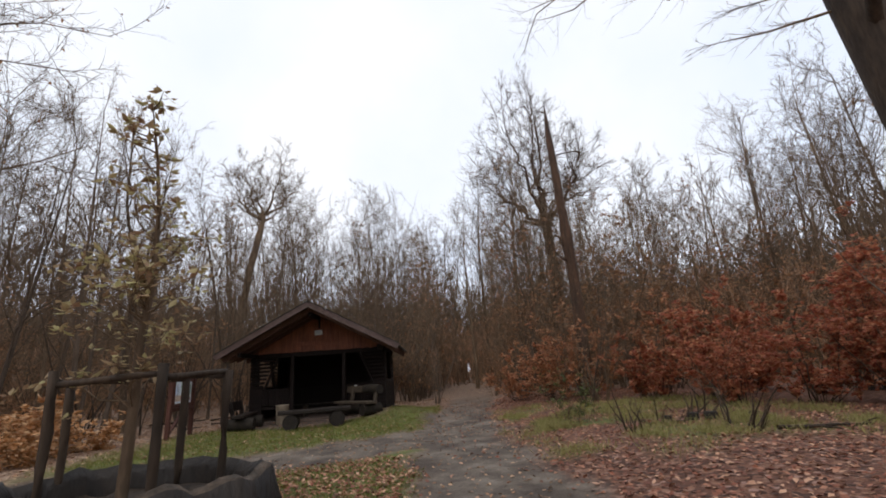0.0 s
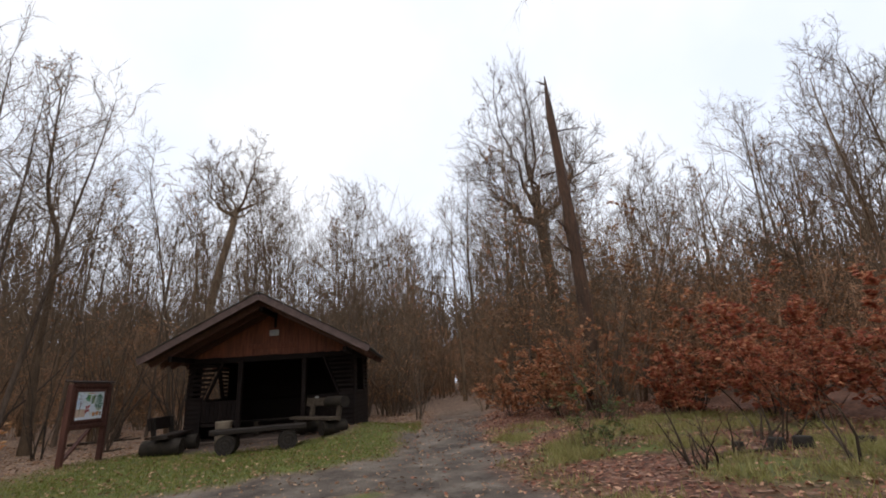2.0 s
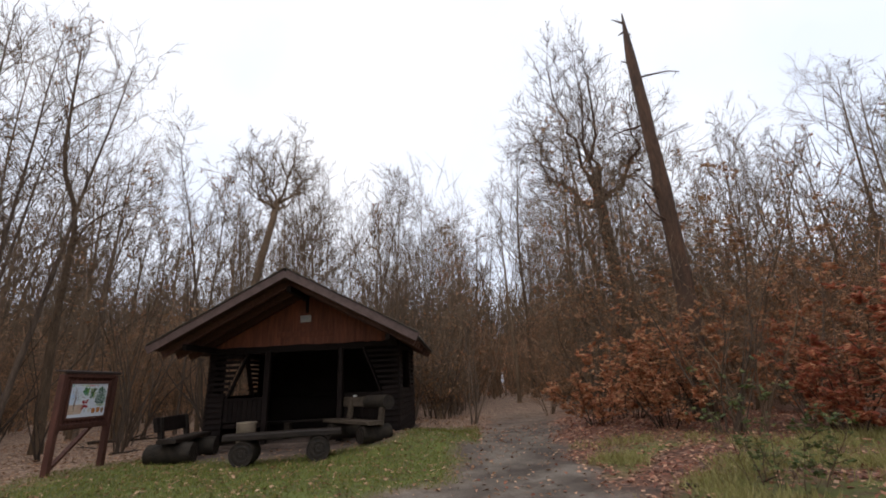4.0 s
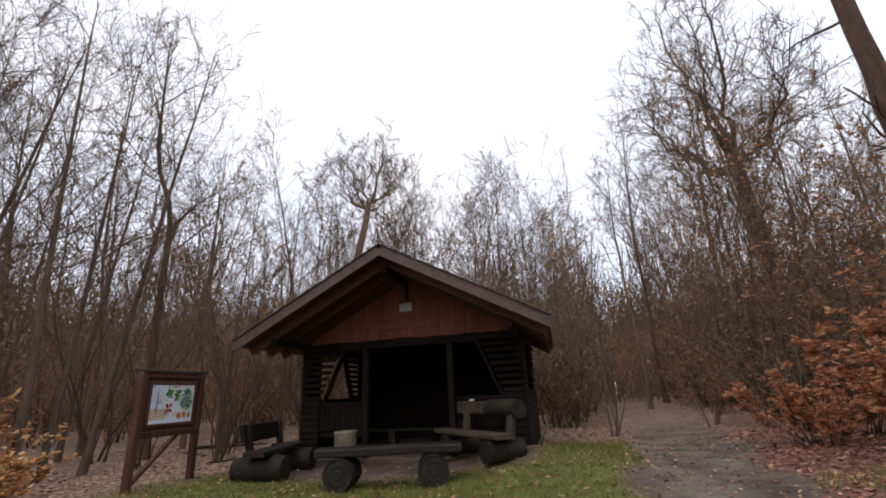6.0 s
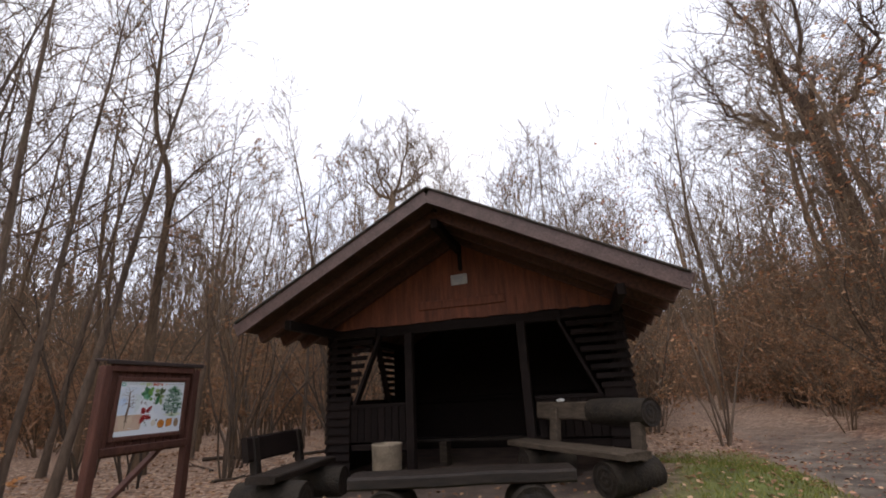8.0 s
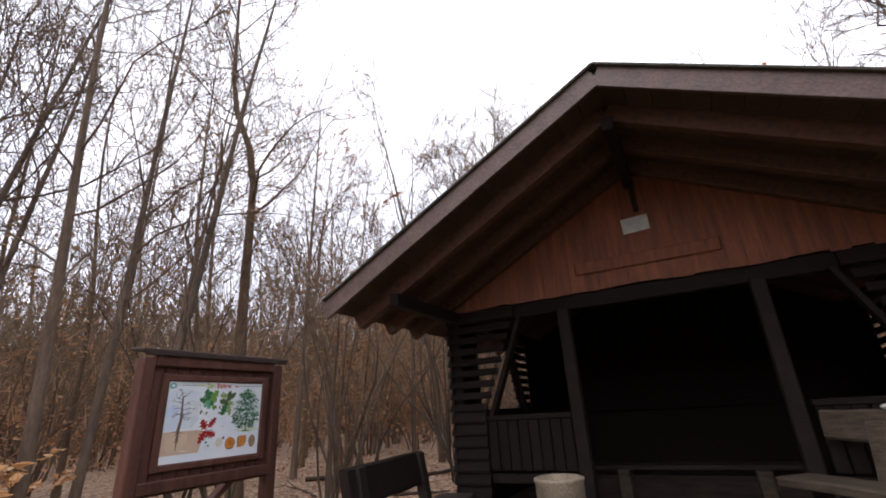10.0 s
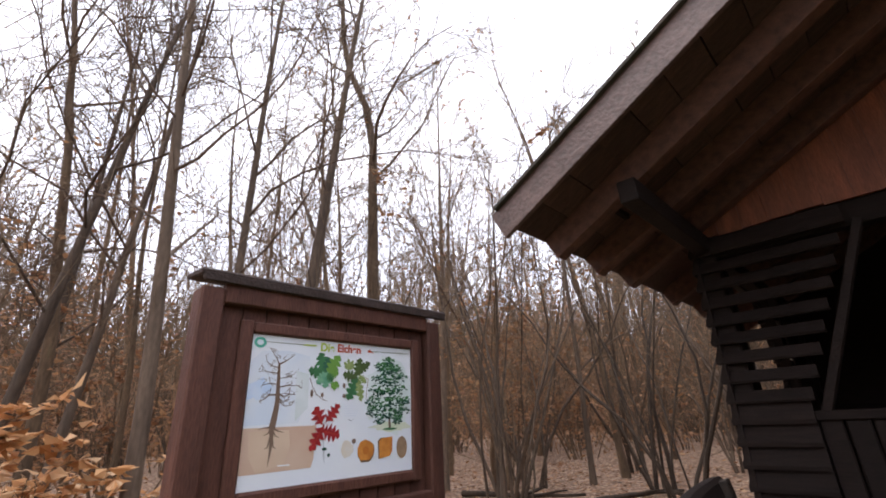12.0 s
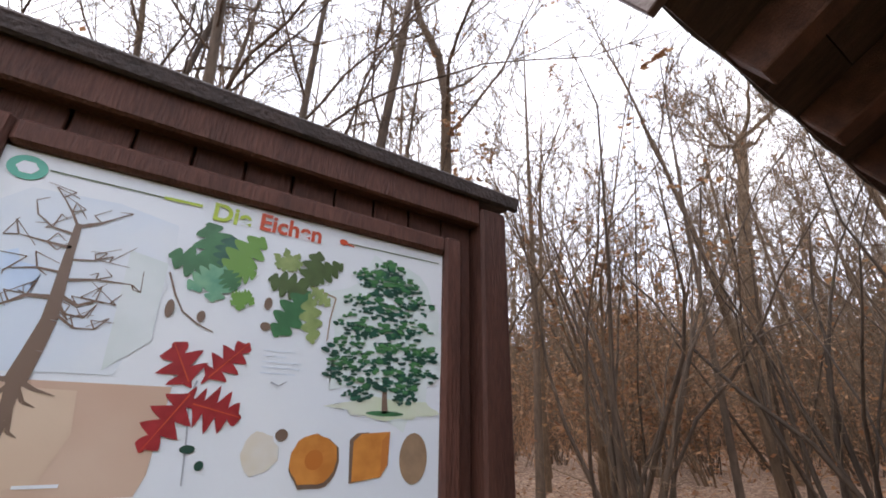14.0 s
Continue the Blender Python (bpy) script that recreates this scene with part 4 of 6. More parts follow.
# concrete waste bin
bin_ob = empty("waste_bin", pose(-3.23, 15.07, 0.01))
tagged(bin_ob, "round pale concrete waste bin in front of the hut post", "bin")
bm = bmesh.new()
prof = ((0.175, 0.0), (0.19, 0.02), (0.205, 0.57), (0.213, 0.585), (0.213, 0.605), (0.195, 0.612), (0.178, 0.6), (0.165, 0.12), (0.0, 0.11))
prev = None
for r, z in prof:
    ring = [bm.verts.new((r * math.cos(2 * math.pi * i / 32), r * math.sin(2 * math.pi * i / 32), z)) for i in range(32)] if r else [bm.verts.new((0, 0, z))]
    if prev:
        for i in range(32):
            if r:
                bm.faces.new((prev[i], prev[(i + 1) % 32], ring[(i + 1) % 32], ring[i]))
            else:
                bm.faces.new((prev[i], prev[(i + 1) % 32], ring[0]))
    prev = ring
bmesh.ops.recalc_face_normals(bm, faces=bm.faces)
part("bin_body", bm, CONCRETE, bin_ob, smooth=True)

# ---- notice board ----
BX = -5.61
sign = empty("notice_board", pose(0, 0, 0))
tagged(sign, "red-brown wooden notice board with a printed oak poster", "notice board")
PY0, PY1, PZ0, PZ1 = 13.016, 13.895, 0.945, 1.543
for k in range(11):
    yy = 12.87 + 1.13 * (k + 0.5) / 11
    board("plank", (0.024, 1.13 / 11 - 0.006, 0.96), pose(BX - 0.035, yy, 1.22), SIGN_WOOD, sign, bevel=0.003, wobble=0.001)
board("back_board", (0.012, 1.15, 0.95), pose(BX - 0.055, 13.44, 1.22), SIGN_WOOD, sign, bevel=0)
for yy in (12.83, 14.05):
    board("post", (0.11, 0.095, 1.78), pose(BX - 0.03, yy, 0.82), SIGN_WOOD, sign, bevel=0.008)
board("head_rail", (0.045, 1.125, 0.085), pose(BX - 0.005, 13.44, 1.695), SIGN_WOOD, sign)
board("foot_rail", (0.06, 1.125, 0.08), pose(BX, 13.44, 0.80), SIGN_WOOD, sign)
# frame round the sheet
for size, yy, zz in (((0.03, 0.055, PZ1 - PZ0 + 0.11), PY0 - 0.0275, 1.244), ((0.03, 0.055, PZ1 - PZ0 + 0.11), PY1 + 0.0275, 1.244),
                     ((0.03, PY1 - PY0 - 0.001, 0.05), 13.4555, PZ1 + 0.026), ((0.03, PY1 - PY0 - 0.001, 0.05), 13.4555, PZ0 - 0.026)):
    board("poster_frame", size, pose(BX - 0.008, yy, zz), SIGN_WOOD, sign, bevel=0.008, wobble=0.0005)
cap = board("cap_roof", (0.2, 1.38, 0.03), pose(BX - 0.064, 13.46, 1.776, 0, 6, 0), SIGN_CAP, sign, "small felted roof", bevel=0.008)
board("cap_batten", (0.018, 1.36, 0.04), pose(BX + 0.028, 13.46, 1.748), SIGN_CAP, sign)
beam("brace", (BX - 0.08, 12.85, 0.05), (BX - 0.08, 13.75, 0.8), 0.05, 0.09, SIGN_WOOD, sign, up=(1, 0, 0))
board("sheet", (0.004, PY1 - PY0, PZ1 - PZ0), pose(BX - 0.012, 13.4555, 1.244), POSTER, sign, "printed white poster about oaks", bevel=0, wobble=0)
W, H = PY1 - PY0, PZ1 - PZ0


def ink(name, polys, mat, level, label=""):
    """Flat printed shapes on the sheet: lists of (u, v), v down from the top edge."""
    bm = bmesh.new()
    x = BX - 0.0097 + 0.0006 * level
    for k, poly in enumerate(polys):
        for face in (poly if isinstance(poly[0], list) else [poly]):
            bm.faces.new([bm.verts.new((x + 0.00004 * (k % 12), PY0 + W * u, PZ1 - H * v)) for u, v in face])
    bmesh.ops.triangulate(bm, faces=bm.faces[:], ngon_method='EAR_CLIP')
    bmesh.ops.recalc_face_normals(bm, faces=bm.faces)
    return part(name, bm, mat, sign, label)


AR = W / H


def stroke(a, b, w0, w1):
    dx, dy = (b[0] - a[0]) * AR, b[1] - a[1]
    l = math.hypot(dx, dy) + 1e-9
    px, py = -dy / l / AR, dx / l
    return [(a[0] + px * w0, a[1] + py * w0), (b[0] + px * w1, b[1] + py * w1), (b[0] - px * w1, b[1] - py * w1), (a[0] - px * w0, a[1] - py * w0)]


def lobed(cx, cy, ang, length, width, lobes=4, sharp=0.35):
    """An oak leaf: a rib with rounded or pointed lobes on both sides, as one outline."""
    n = lobes * 7
    right, left = [], []
    for i in range(n + 1):
        t = i / n
        env = width * (math.sin(math.pi * min(1.0, 0.06 + 0.94 * t ** 0.85)) ** 0.6 * 1.15 + 0.05)
        for row, s in ((right, 1), (left, -1)):
            q = (t * lobes + (0.0 if s > 0 else 0.3)) % 1.0
            if sharp > 0.5:
                k = 0.3 + 0.9 * (q / 0.78 if q < 0.78 else (1 - q) / 0.22)
            else:
                k = 0.36 + 0.68 * abs(math.sin(math.pi * q)) ** 0.8
            row.append((t * length * 1.06, s * max(0.0015, env * k)))
    right.insert(0, (-0.16 * length, 0.002))
    left.insert(0, (-0.16 * length, -0.002))
    c, s = math.cos(ang), math.sin(ang)
    turn = lambda p: (cx + (p[0] * c - p[1] * s) / AR, cy + p[0] * s + p[1] * c)
    return [[turn(right[i]), turn(right[i + 1]), turn(left[i + 1]), turn(left[i])] for i in range(len(right) - 1)]


def disc(cx, cy, rx, ry, n=24, wobble_by=0.0):
    return [(cx + rx * (1 + wobble_by * noise.noise(Vector((i * 0.7, cx * 9, 0)))) * math.cos(2 * math.pi * i / n) / AR,
             cy + ry * (1 + wobble_by * noise.noise(Vector((i * 0.7, cx * 9, 0)))) * math.sin(2 * math.pi * i / n)) for i in range(n)]


def leaf_to(base, tip, width, lobes=4, sharp=0.35):
    dx, dy = (tip[0] - base[0]) * AR, tip[1] - base[1]
    return lobed(base[0], base[1], math.atan2(dy, dx), math.hypot(dx, dy) / 1.06, width, lobes, sharp)


def bough(pts, w0, w1):
    """A tapering broken line of strokes."""
    k = len(pts) - 1
    return [stroke(pts[q], pts[q + 1], w0 + (w1 - w0) * q / k, w0 + (w1 - w0) * (q + 1) / k) for q in range(k)]


pr = random.Random(3)
ink("print_sky", [[(0.0, 0.2), (0.06, 0.11), (0.2, 0.1), (0.31, 0.13), (0.325, 0.3), (0.3, 0.45), (0.27, 0.6), (0.0, 0.61)]], INK_SKY, 1)
ink("print_blue_wash", [disc(0.05, 0.38, 0.09, 0.07, 20, 0.6)], plain("print_blue", (0.5, 0.66, 0.88), 0.35, (0.62, 0.73, 0.87), 9), 2)
ink("print_green_wash", [[(0.24, 0.24), (0.31, 0.26), (0.315, 0.5), (0.25, 0.59)]], plain("print_grey_green", (0.62, 0.7, 0.7), 0.35, (0.7, 0.76, 0.78), 8), 2)
ink("print_soil", [[(0.0, 0.625), (0.37, 0.622), (0.362, 0.85), (0.35, 0.9), (0.0, 0.905)]], INK_SOIL, 1)
ink("print_subsoil", [[(0.03, 0.65), (0.1, 0.64), (0.225, 0.645), (0.235, 0.75), (0.21, 0.86), (0.08, 0.9), (0.04, 0.8)]], plain("print_pale_soil", (0.66, 0.51, 0.38), 0.35, (0.61, 0.45, 0.33), 5), 2)
bare = bough([(0.137, 0.635), (0.146, 0.55), (0.153, 0.47), (0.151, 0.387), (0.148, 0.29), (0.146, 0.19)], 0.024, 0.008)
for pts, w in (([(0.15, 0.41), (0.11, 0.412), (0.09, 0.435), (0.067, 0.457)], 0.007), ([(0.15, 0.34), (0.11, 0.335), (0.072, 0.348)], 0.004), ([(0.15, 0.36), (0.2, 0.345), (0.258, 0.344)], 0.005),
               ([(0.147, 0.265), (0.11, 0.26), (0.068, 0.252)], 0.005), ([(0.145, 0.225), (0.11, 0.215), (0.083, 0.186)], 0.004), ([(0.147, 0.2), (0.18, 0.175), (0.206, 0.145)], 0.006),
               ([(0.153, 0.4), (0.185, 0.425), (0.21, 0.405), (0.233, 0.407)], 0.006), ([(0.155, 0.42), (0.17, 0.45), (0.2, 0.455)], 0.005), ([(0.155, 0.45), (0.19, 0.485), (0.221, 0.483)], 0.004),
               ([(0.146, 0.2), (0.13, 0.16), (0.11, 0.12)], 0.004), ([(0.148, 0.3), (0.19, 0.29), (0.215, 0.27)], 0.003)):
    bare += bough(pts, w, 0.0012)
    for q in range(1, len(pts)):
        for r in range(2):
            p = pts[q]
            bare += bough([p, (p[0] + pr.uniform(-0.025, 0.025), p[1] + pr.uniform(-0.045, 0.02)), (p[0] + pr.uniform(-0.04, 0.04), p[1] + pr.uniform(-0.06, 0.025))], 0.002, 0.0007)
bare += bough([(0.137, 0.62), (0.14, 0.72), (0.137, 0.8), (0.132, 0.87)], 0.017, 0.0012)
for b in ((0.071, 0.636), (0.196, 0.66), (0.1, 0.675), (0.175, 0.69), (0.165, 0.76), (0.11, 0.76)):
    bare += bough([(0.138, 0.625 + 0.3 * max(0.0, b[1] - 0.66)), ((b[0] + 0.138) / 2, b[1] - 0.012), b], 0.008, 0.001)
ink("print_bare_tree", bare, INK_BARK, 3)
for i, (base, tip, w, mat) in enumerate((((0.41, 0.24), (0.365, 0.095), 0.055, INK_GREEN), ((0.405, 0.25), (0.305, 0.23), 0.045, INK_GREEN), ((0.42, 0.235), (0.42, 0.125), 0.04, INK_TREE),
                                         ((0.425, 0.245), (0.488, 0.105), 0.05, INK_LIGHT_GREEN), ((0.425, 0.25), (0.485, 0.24), 0.036, INK_LIGHT_GREEN), ((0.415, 0.25), (0.405, 0.36), 0.04, INK_TEAL_LEAF),
                                         ((0.41, 0.25), (0.355, 0.33), 0.036, INK_TEAL_LEAF), ((0.42, 0.255), (0.45, 0.31), 0.03, INK_GREEN))):
    ink("print_green_leaf", [leaf_to(base, tip, w)], mat, 3 + 0.12 * i)
for i, tip in enumerate(((0.44, 0.33), (0.463, 0.375), (0.492, 0.345), (0.484, 0.315), (0.445, 0.36))):
    ink("print_small_leaf", [leaf_to((0.462, 0.325), tip, 0.018, 3)], INK_LIGHT_GREEN, 4 + 0.1 * i)
for i, (base, tip, w, mat) in enumerate((((0.605, 0.25), (0.625, 0.11), 0.04, INK_OLIVE), ((0.62, 0.22), (0.69, 0.14), 0.034, INK_OLIVE), ((0.6, 0.27), (0.512, 0.25), 0.042, INK_OLIVE),
                                         ((0.605, 0.29), (0.546, 0.445), 0.05, INK_GREEN), ((0.615, 0.3), (0.637, 0.455), 0.034, INK_LIGHT_OLIVE), ((0.62, 0.26), (0.668, 0.31), 0.025, INK_LIGHT_OLIVE))):
    ink("print_olive_leaf", [leaf_to(base, tip, w)], mat, 3 + 0.12 * i)
for i, tip in enumerate(((0.515, 0.155), (0.54, 0.125), (0.575, 0.135), (0.52, 0.19), (0.585, 0.165))):
    ink("print_pale_leaf", [leaf_to((0.562, 0.2), tip, 0.016, 3)], INK_LIGHT_OLIVE, 2 + 0.1 * i)
ink("print_twig", bough([(0.316, 0.286), (0.335, 0.35), (0.356, 0.401), (0.39, 0.435), (0.421, 0.453)], 0.003, 0.002), INK_BARK, 2)
ink("print_twig", bough([(0.6, 0.24), (0.64, 0.26), (0.681, 0.278), (0.672, 0.36), (0.67, 0.437)], 0.003, 0.002), INK_TAN, 2)
for i, shape in enumerate((disc(0.332, 0.397, 0.012, 0.028), disc(0.392, 0.409, 0.012, 0.018), disc(0.522, 0.337, 0.013, 0.022), disc(0.524, 0.414, 0.017, 0.014))):
    ink("print_acorn", [shape], INK_BARK, 3 + 0.08 * i)
ink("print_oak_halo", [disc(0.835, 0.4, 0.235, 0.3, 30, 0.3)], plain("print_pale_green", (0.66, 0.75, 0.74), 0.35, (0.72, 0.79, 0.8), 10), 1)
ink("print_oak_meadow", [disc(0.84, 0.655, 0.2, 0.035, 24, 0.4)], plain("print_meadow", (0.6, 0.68, 0.5), 0.35, (0.68, 0.72, 0.6), 10), 2)
pads = ((0.825, 0.125, 0.05), (0.775, 0.175, 0.055), (0.87, 0.185, 0.06), (0.82, 0.21, 0.07), (0.91, 0.255, 0.06), (0.765, 0.275, 0.06), (0.84, 0.3, 0.08), (0.735, 0.365, 0.055), (0.905, 0.36, 0.065), (0.81, 0.39, 0.08),
        (0.72, 0.45, 0.055), (0.94, 0.445, 0.055), (0.86, 0.46, 0.08), (0.775, 0.5, 0.075), (0.71, 0.53, 0.045), (0.925, 0.525, 0.065), (0.84, 0.555, 0.07), (0.76, 0.59, 0.05), (0.89, 0.6, 0.04))
blots = []
for u, v, w in pads:
    for q in range(46):
        a, r = pr.uniform(0, 6.283), pr.random() ** 0.6
        blots.append((disc(u + w * r * math.cos(a), v + 0.042 * r * math.sin(a), pr.uniform(0.006, 0.018), pr.uniform(0.004, 0.009), 7, 0.6), r * math.sin(a)))
for i, (mat, lo, hi) in enumerate(((INK_TREE, -2, 2), (INK_DEEP, 0.1, 2), (INK_GREEN, -2, -0.1), (INK_LEAFY, -2, -0.42))):
    ink("print_oak_crown", [b for k, (b, h) in enumerate(blots) if lo < h < hi and (i == 0 or k % 2 == i % 2)], mat, 3 + i)
ink("print_oak_trunk", bough([(0.837, 0.672), (0.834, 0.62), (0.833, 0.56)], 0.013, 0.008), INK_BARK, 3)
ink("print_oak_ground", [disc(0.838, 0.672, 0.075, 0.009)], INK_GREEN, 3)
for i, (base, tip, w, lobes) in enumerate((((0.397, 0.605), (0.355, 0.495), 0.052, 3), ((0.43, 0.59), (0.498, 0.474), 0.04, 4), ((0.413, 0.665), (0.507, 0.7), 0.052, 4), ((0.404, 0.64), (0.342, 0.795), 0.046, 4))):
    ink("print_red_leaf", [leaf_to(base, tip, w, lobes, 0.6)], INK_RED, 3 + 0.1 * i)
    ink("print_leaf_rib", [stroke(base, tip, 0.0022, 0.0008)], INK_TITLE, 4)
ink("print_stem", bough([(0.412, 0.6), (0.404, 0.65), (0.415, 0.76), (0.423, 0.88)], 0.003, 0.002), INK_GREY, 2)
for shape in (disc(0.42, 0.787, 0.02, 0.011), disc(0.446, 0.83, 0.012, 0.013)):
    ink("print_acorn", [shape], INK_DEEP, 3)
ink("print_acorn_stain", [disc(0.555, 0.80, 0.055, 0.06, 20, 0.3)], plain("print_cream", (0.68, 0.62, 0.5), 0.35, (0.72, 0.7, 0.66), 14), 1)
ink("print_acorn", [disc(0.595, 0.747, 0.02, 0.018)], INK_BARK, 3)
ink("print_log_bark", [disc(0.675, 0.826, 0.083, 0.081, 24, 0.15)], INK_BARK, 2)
ink("print_log_slice", [disc(0.672, 0.819, 0.079, 0.075, 24, 0.15)], INK_ORANGE, 3)
ink("print_log_heart", [disc(0.672, 0.82, 0.03, 0.03)], plain("print_heartwood", (0.55, 0.18, 0.035), 0.35), 4)
ink("print_block_edge", [[(0.752, 0.76), (0.77, 0.738), (0.80, 0.735), (0.80, 0.885), (0.758, 0.893)]], INK_BARK, 2)
ink("print_block", [[(0.762, 0.765), (0.782, 0.74), (0.855, 0.732), (0.853, 0.84), (0.835, 0.878), (0.764, 0.89)]], INK_ORANGE, 3)
ink("print_block_side", [[(0.835, 0.76), (0.855, 0.732), (0.853, 0.84), (0.835, 0.878)]], plain("print_wood_side", (0.55, 0.2, 0.05), 0.35), 4)
ink("print_knot_oval", [disc(0.924, 0.82, 0.058, 0.085)], INK_TAN, 2)
ink("print_emblem", [disc(0.042, 0.055, 0.045, 0.038)], INK_TEAL, 2)
ink("print_emblem_core", [disc(0.042, 0.055, 0.026, 0.021, 6)], POSTER, 3)
ink("print_rule", [stroke((0.075, 0.048), (0.33, 0.045), 0.002, 0.002)], INK_OLIVE, 2)
ink("print_rule", [stroke((0.7, 0.05), (0.985, 0.042), 0.002, 0.002)], INK_OLIVE, 2)
ink("print_catkin", [stroke((0.27, 0.046), (0.345, 0.043), 0.005, 0.005)], INK_LIME, 3)
ink("print_acorn_mark", [disc(0.685, 0.05, 0.017, 0.012), stroke((0.69, 0.052), (0.715, 0.06), 0.004, 0.003)], INK_TITLE, 3)
for i in range(5):
    ink("print_text_line", [stroke((0.53, 0.49 + 0.018 * i), (0.53 + pr.uniform(0.05, 0.09), 0.49 + 0.018 * i), 0.0018, 0.0018)], INK_SKY, 1)
ink("print_sprig", bough([(0.555, 0.59), (0.573, 0.6), (0.59, 0.585)], 0.003, 0.001), INK_GREY, 2)
ink("print_text_line", [stroke((0.18, 0.868), (0.24, 0.868), 0.004, 0.004)], POSTER, 3)


def words(text, u, v, size, mat):
    cu = bpy.data.curves.new("title_word", 'FONT')
    cu.body, cu.size, cu.extrude = text, size, 0.0002
    cu.offset = 0.0014
    cu.materials.append(mat)
    ob = new("title_word", cu)
    ob.parent = sign
    ob.matrix_basis = pose(BX - 0.0075, PY0 + W * u, PZ1 - H * v, 90, 0, 90)
    return ob


words("Die", 0.367, 0.08, 0.052, INK_LIME)
words("Eichen", 0.47, 0.076, 0.052, INK_TITLE)

# ---- hollow stump used as a planter, its fence and young oak ----
stump = empty("hollow_tree_stump", pose(-0.72, 3.5, 0))
tagged(stump, "large rotten hollow tree stump used as a planter", "tree stump")
bm = bmesh.new()
n = 56
prev = None
prof = ((1.28, -0.1, 0), (1.18, 0.18, 0), (1.06, 0.45, 0), (1.0, 0.66, 1), (0.93, 0.69, 1), (0.86, 0.6, 0), (0.82, 0.3, 0))
for q, (r, z, top) in enumerate(prof):
    ring = []
    for i in range(n):
        a = 2 * math.pi * i / n
        c, s = math.cos(a), math.sin(a)
        flare = 1 + 0.13 * noise.noise(Vector((c * 2.3, s * 2.3, 0.3 * z))) + 0.05 * noise.noise(Vector((c * 9, s * 9, z)))
        jag = 0.10 * noise.noise(Vector((c * 3, s * 3, 4))) + 0.018 * noise.noise(Vector((c * 7, s * 11, 4)))
        ring.append(bm.verts.new((r * flare * c * 1.02, r * flare * s * 0.8, z + (jag if z > 0.4 else 0))))
    if prev:
        for i in range(n):
            bm.faces.new((prev[i], prev[(i + 1) % n], ring[(i + 1) % n], ring[i]))
    prev = ring
bmesh.ops.recalc_face_normals(bm, faces=bm.faces)
me = bpy.data.meshes.new("stump_wall")
bm.to_mesh(me)
bm.free()
me.materials.append(STUMP)
me.materials.append(STUMP_EDGE)
for i, p in enumerate(me.polygons):
    p.use_smooth = True
    if i // n == 3:
        p.material_index = 1
sw = new("stump_wall", me)
sw.parent = stump
bm = bmesh.new()
bmesh.ops.create_grid(bm, x_segments=16, y_segments=16, size=1.0)
for v in bm.verts:
    x, y = v.co.x, v.co.y
    k = max(abs(x), abs(y)) / (math.hypot(x, y) + 1e-9)
    v.co = Vector((x * k * 0.9, y * k * 0.7, 0.48 + 0.06 * noise.noise(Vector((x * 3, y * 3, 0)))))
part("earth_fill", bm, EARTH, stump, smooth=True)

fence = empty("planter_fence", pose(-0.72, 3.5, 0.0))
tagged(fence, "low rustic pole fence standing in the hollow stump", "fence")
FP = ((0.72, -0.05), (0.5, -0.58), (-0.78, 0.3), (-0.3, -0.5), (0.1, 0.5))


def pole(name, a, b, r, parent, mat, seed):
    t = Tubes()
    rg = np.random.default_rng(seed)
    a, b = np.array(a, float), np.array(b, float)
    pts = np.array([a + (b - a) * i / 5 + rg.normal(0, r * 0.08, 3) * (0 < i < 5) for i in range(6)])
    t.add(np.vstack([pts[0], pts, pts[-1]]), [0.001] + [r * rg.uniform(0.9, 1.1) for _ in range(6)] + [0.001], 9)
    o = new(name, t.mesh(name, mat))
    o.parent = parent
    return o


for i, (x, y) in enumerate(FP):
    pole("post", (x, y, 0.45), (x * 1.03, y * 1.03, 1.46 + 0.06 * (i % 2)), 0.034, fence, BARK_DARK, i)
for i, (a, b) in enumerate(((2, 3), (3, 1), (1, 0), (0, 4), (4, 2))):
    pole("rail", (*FP[a], 1.42), (*FP[b], 1.45), 0.024, fence, BARK_DARK, 20 + i)

rng = np.random.default_rng(12)
wood, twg, lvs = Tubes(), Tubes(), Leaves()
stem = np.array([(0, 0, 0.0), (0.02, -0.01, 0.6), (0.0, 0.02, 1.2), (0.05, 0.02, 1.8), (0.02, 0.04, 2.4), (-0.02, 0.0, 2.9), (-0.1, -0.03, 3.42)])
wood.add(stem, [0.045, 0.04, 0.034, 0.026, 0.018, 0.012, 0.005], 8)


def oak_rosette(p, k, size):
    for q in range(k):
        d = unit(np.array([rng.normal(0, 1), rng.normal(0, 1), rng.normal(0.1, 0.5)]))
        lvs.add(p + d * 0.01, d, unit(np.cross(d, np.array([0, 0, 1.0]) + rng.normal(0, 0.3, 3))), size * rng.uniform(0.7, 1.2), size * 0.5, 0.15)


for i in range(66):
    t = rng.uniform(0.2, 0.9) if i % 3 else rng.uniform(0.35, 0.62)
    t = t if i > 4 else 0.985
    p, d = sprout(stem, t, rng, rng.uniform(0.7, 1.3))
    ln = rng.uniform(0.25, 0.8) * (1.25 - t) + 0.06
    pts = limb(p, d, ln, 5, 0.25, 0.12, rng)
    twg.add(pts, np.linspace(0.009, 0.003, 6), 4)
    for q in range(5 if t < 0.6 else 1):
        pp, dd = sprout(pts, rng.uniform(0.3, 0.99), rng, rng.uniform(0.4, 1.2))
        tw = limb(pp, dd, ln * 0.35, 3, 0.25, 0.1, rng)
        twg.add(tw, [0.004, 0.003, 0.003, 0.002], 3)
        oak_rosette(tw[-1], 4, 0.075)
    oak_rosette(pts[-1], 6, 0.1)
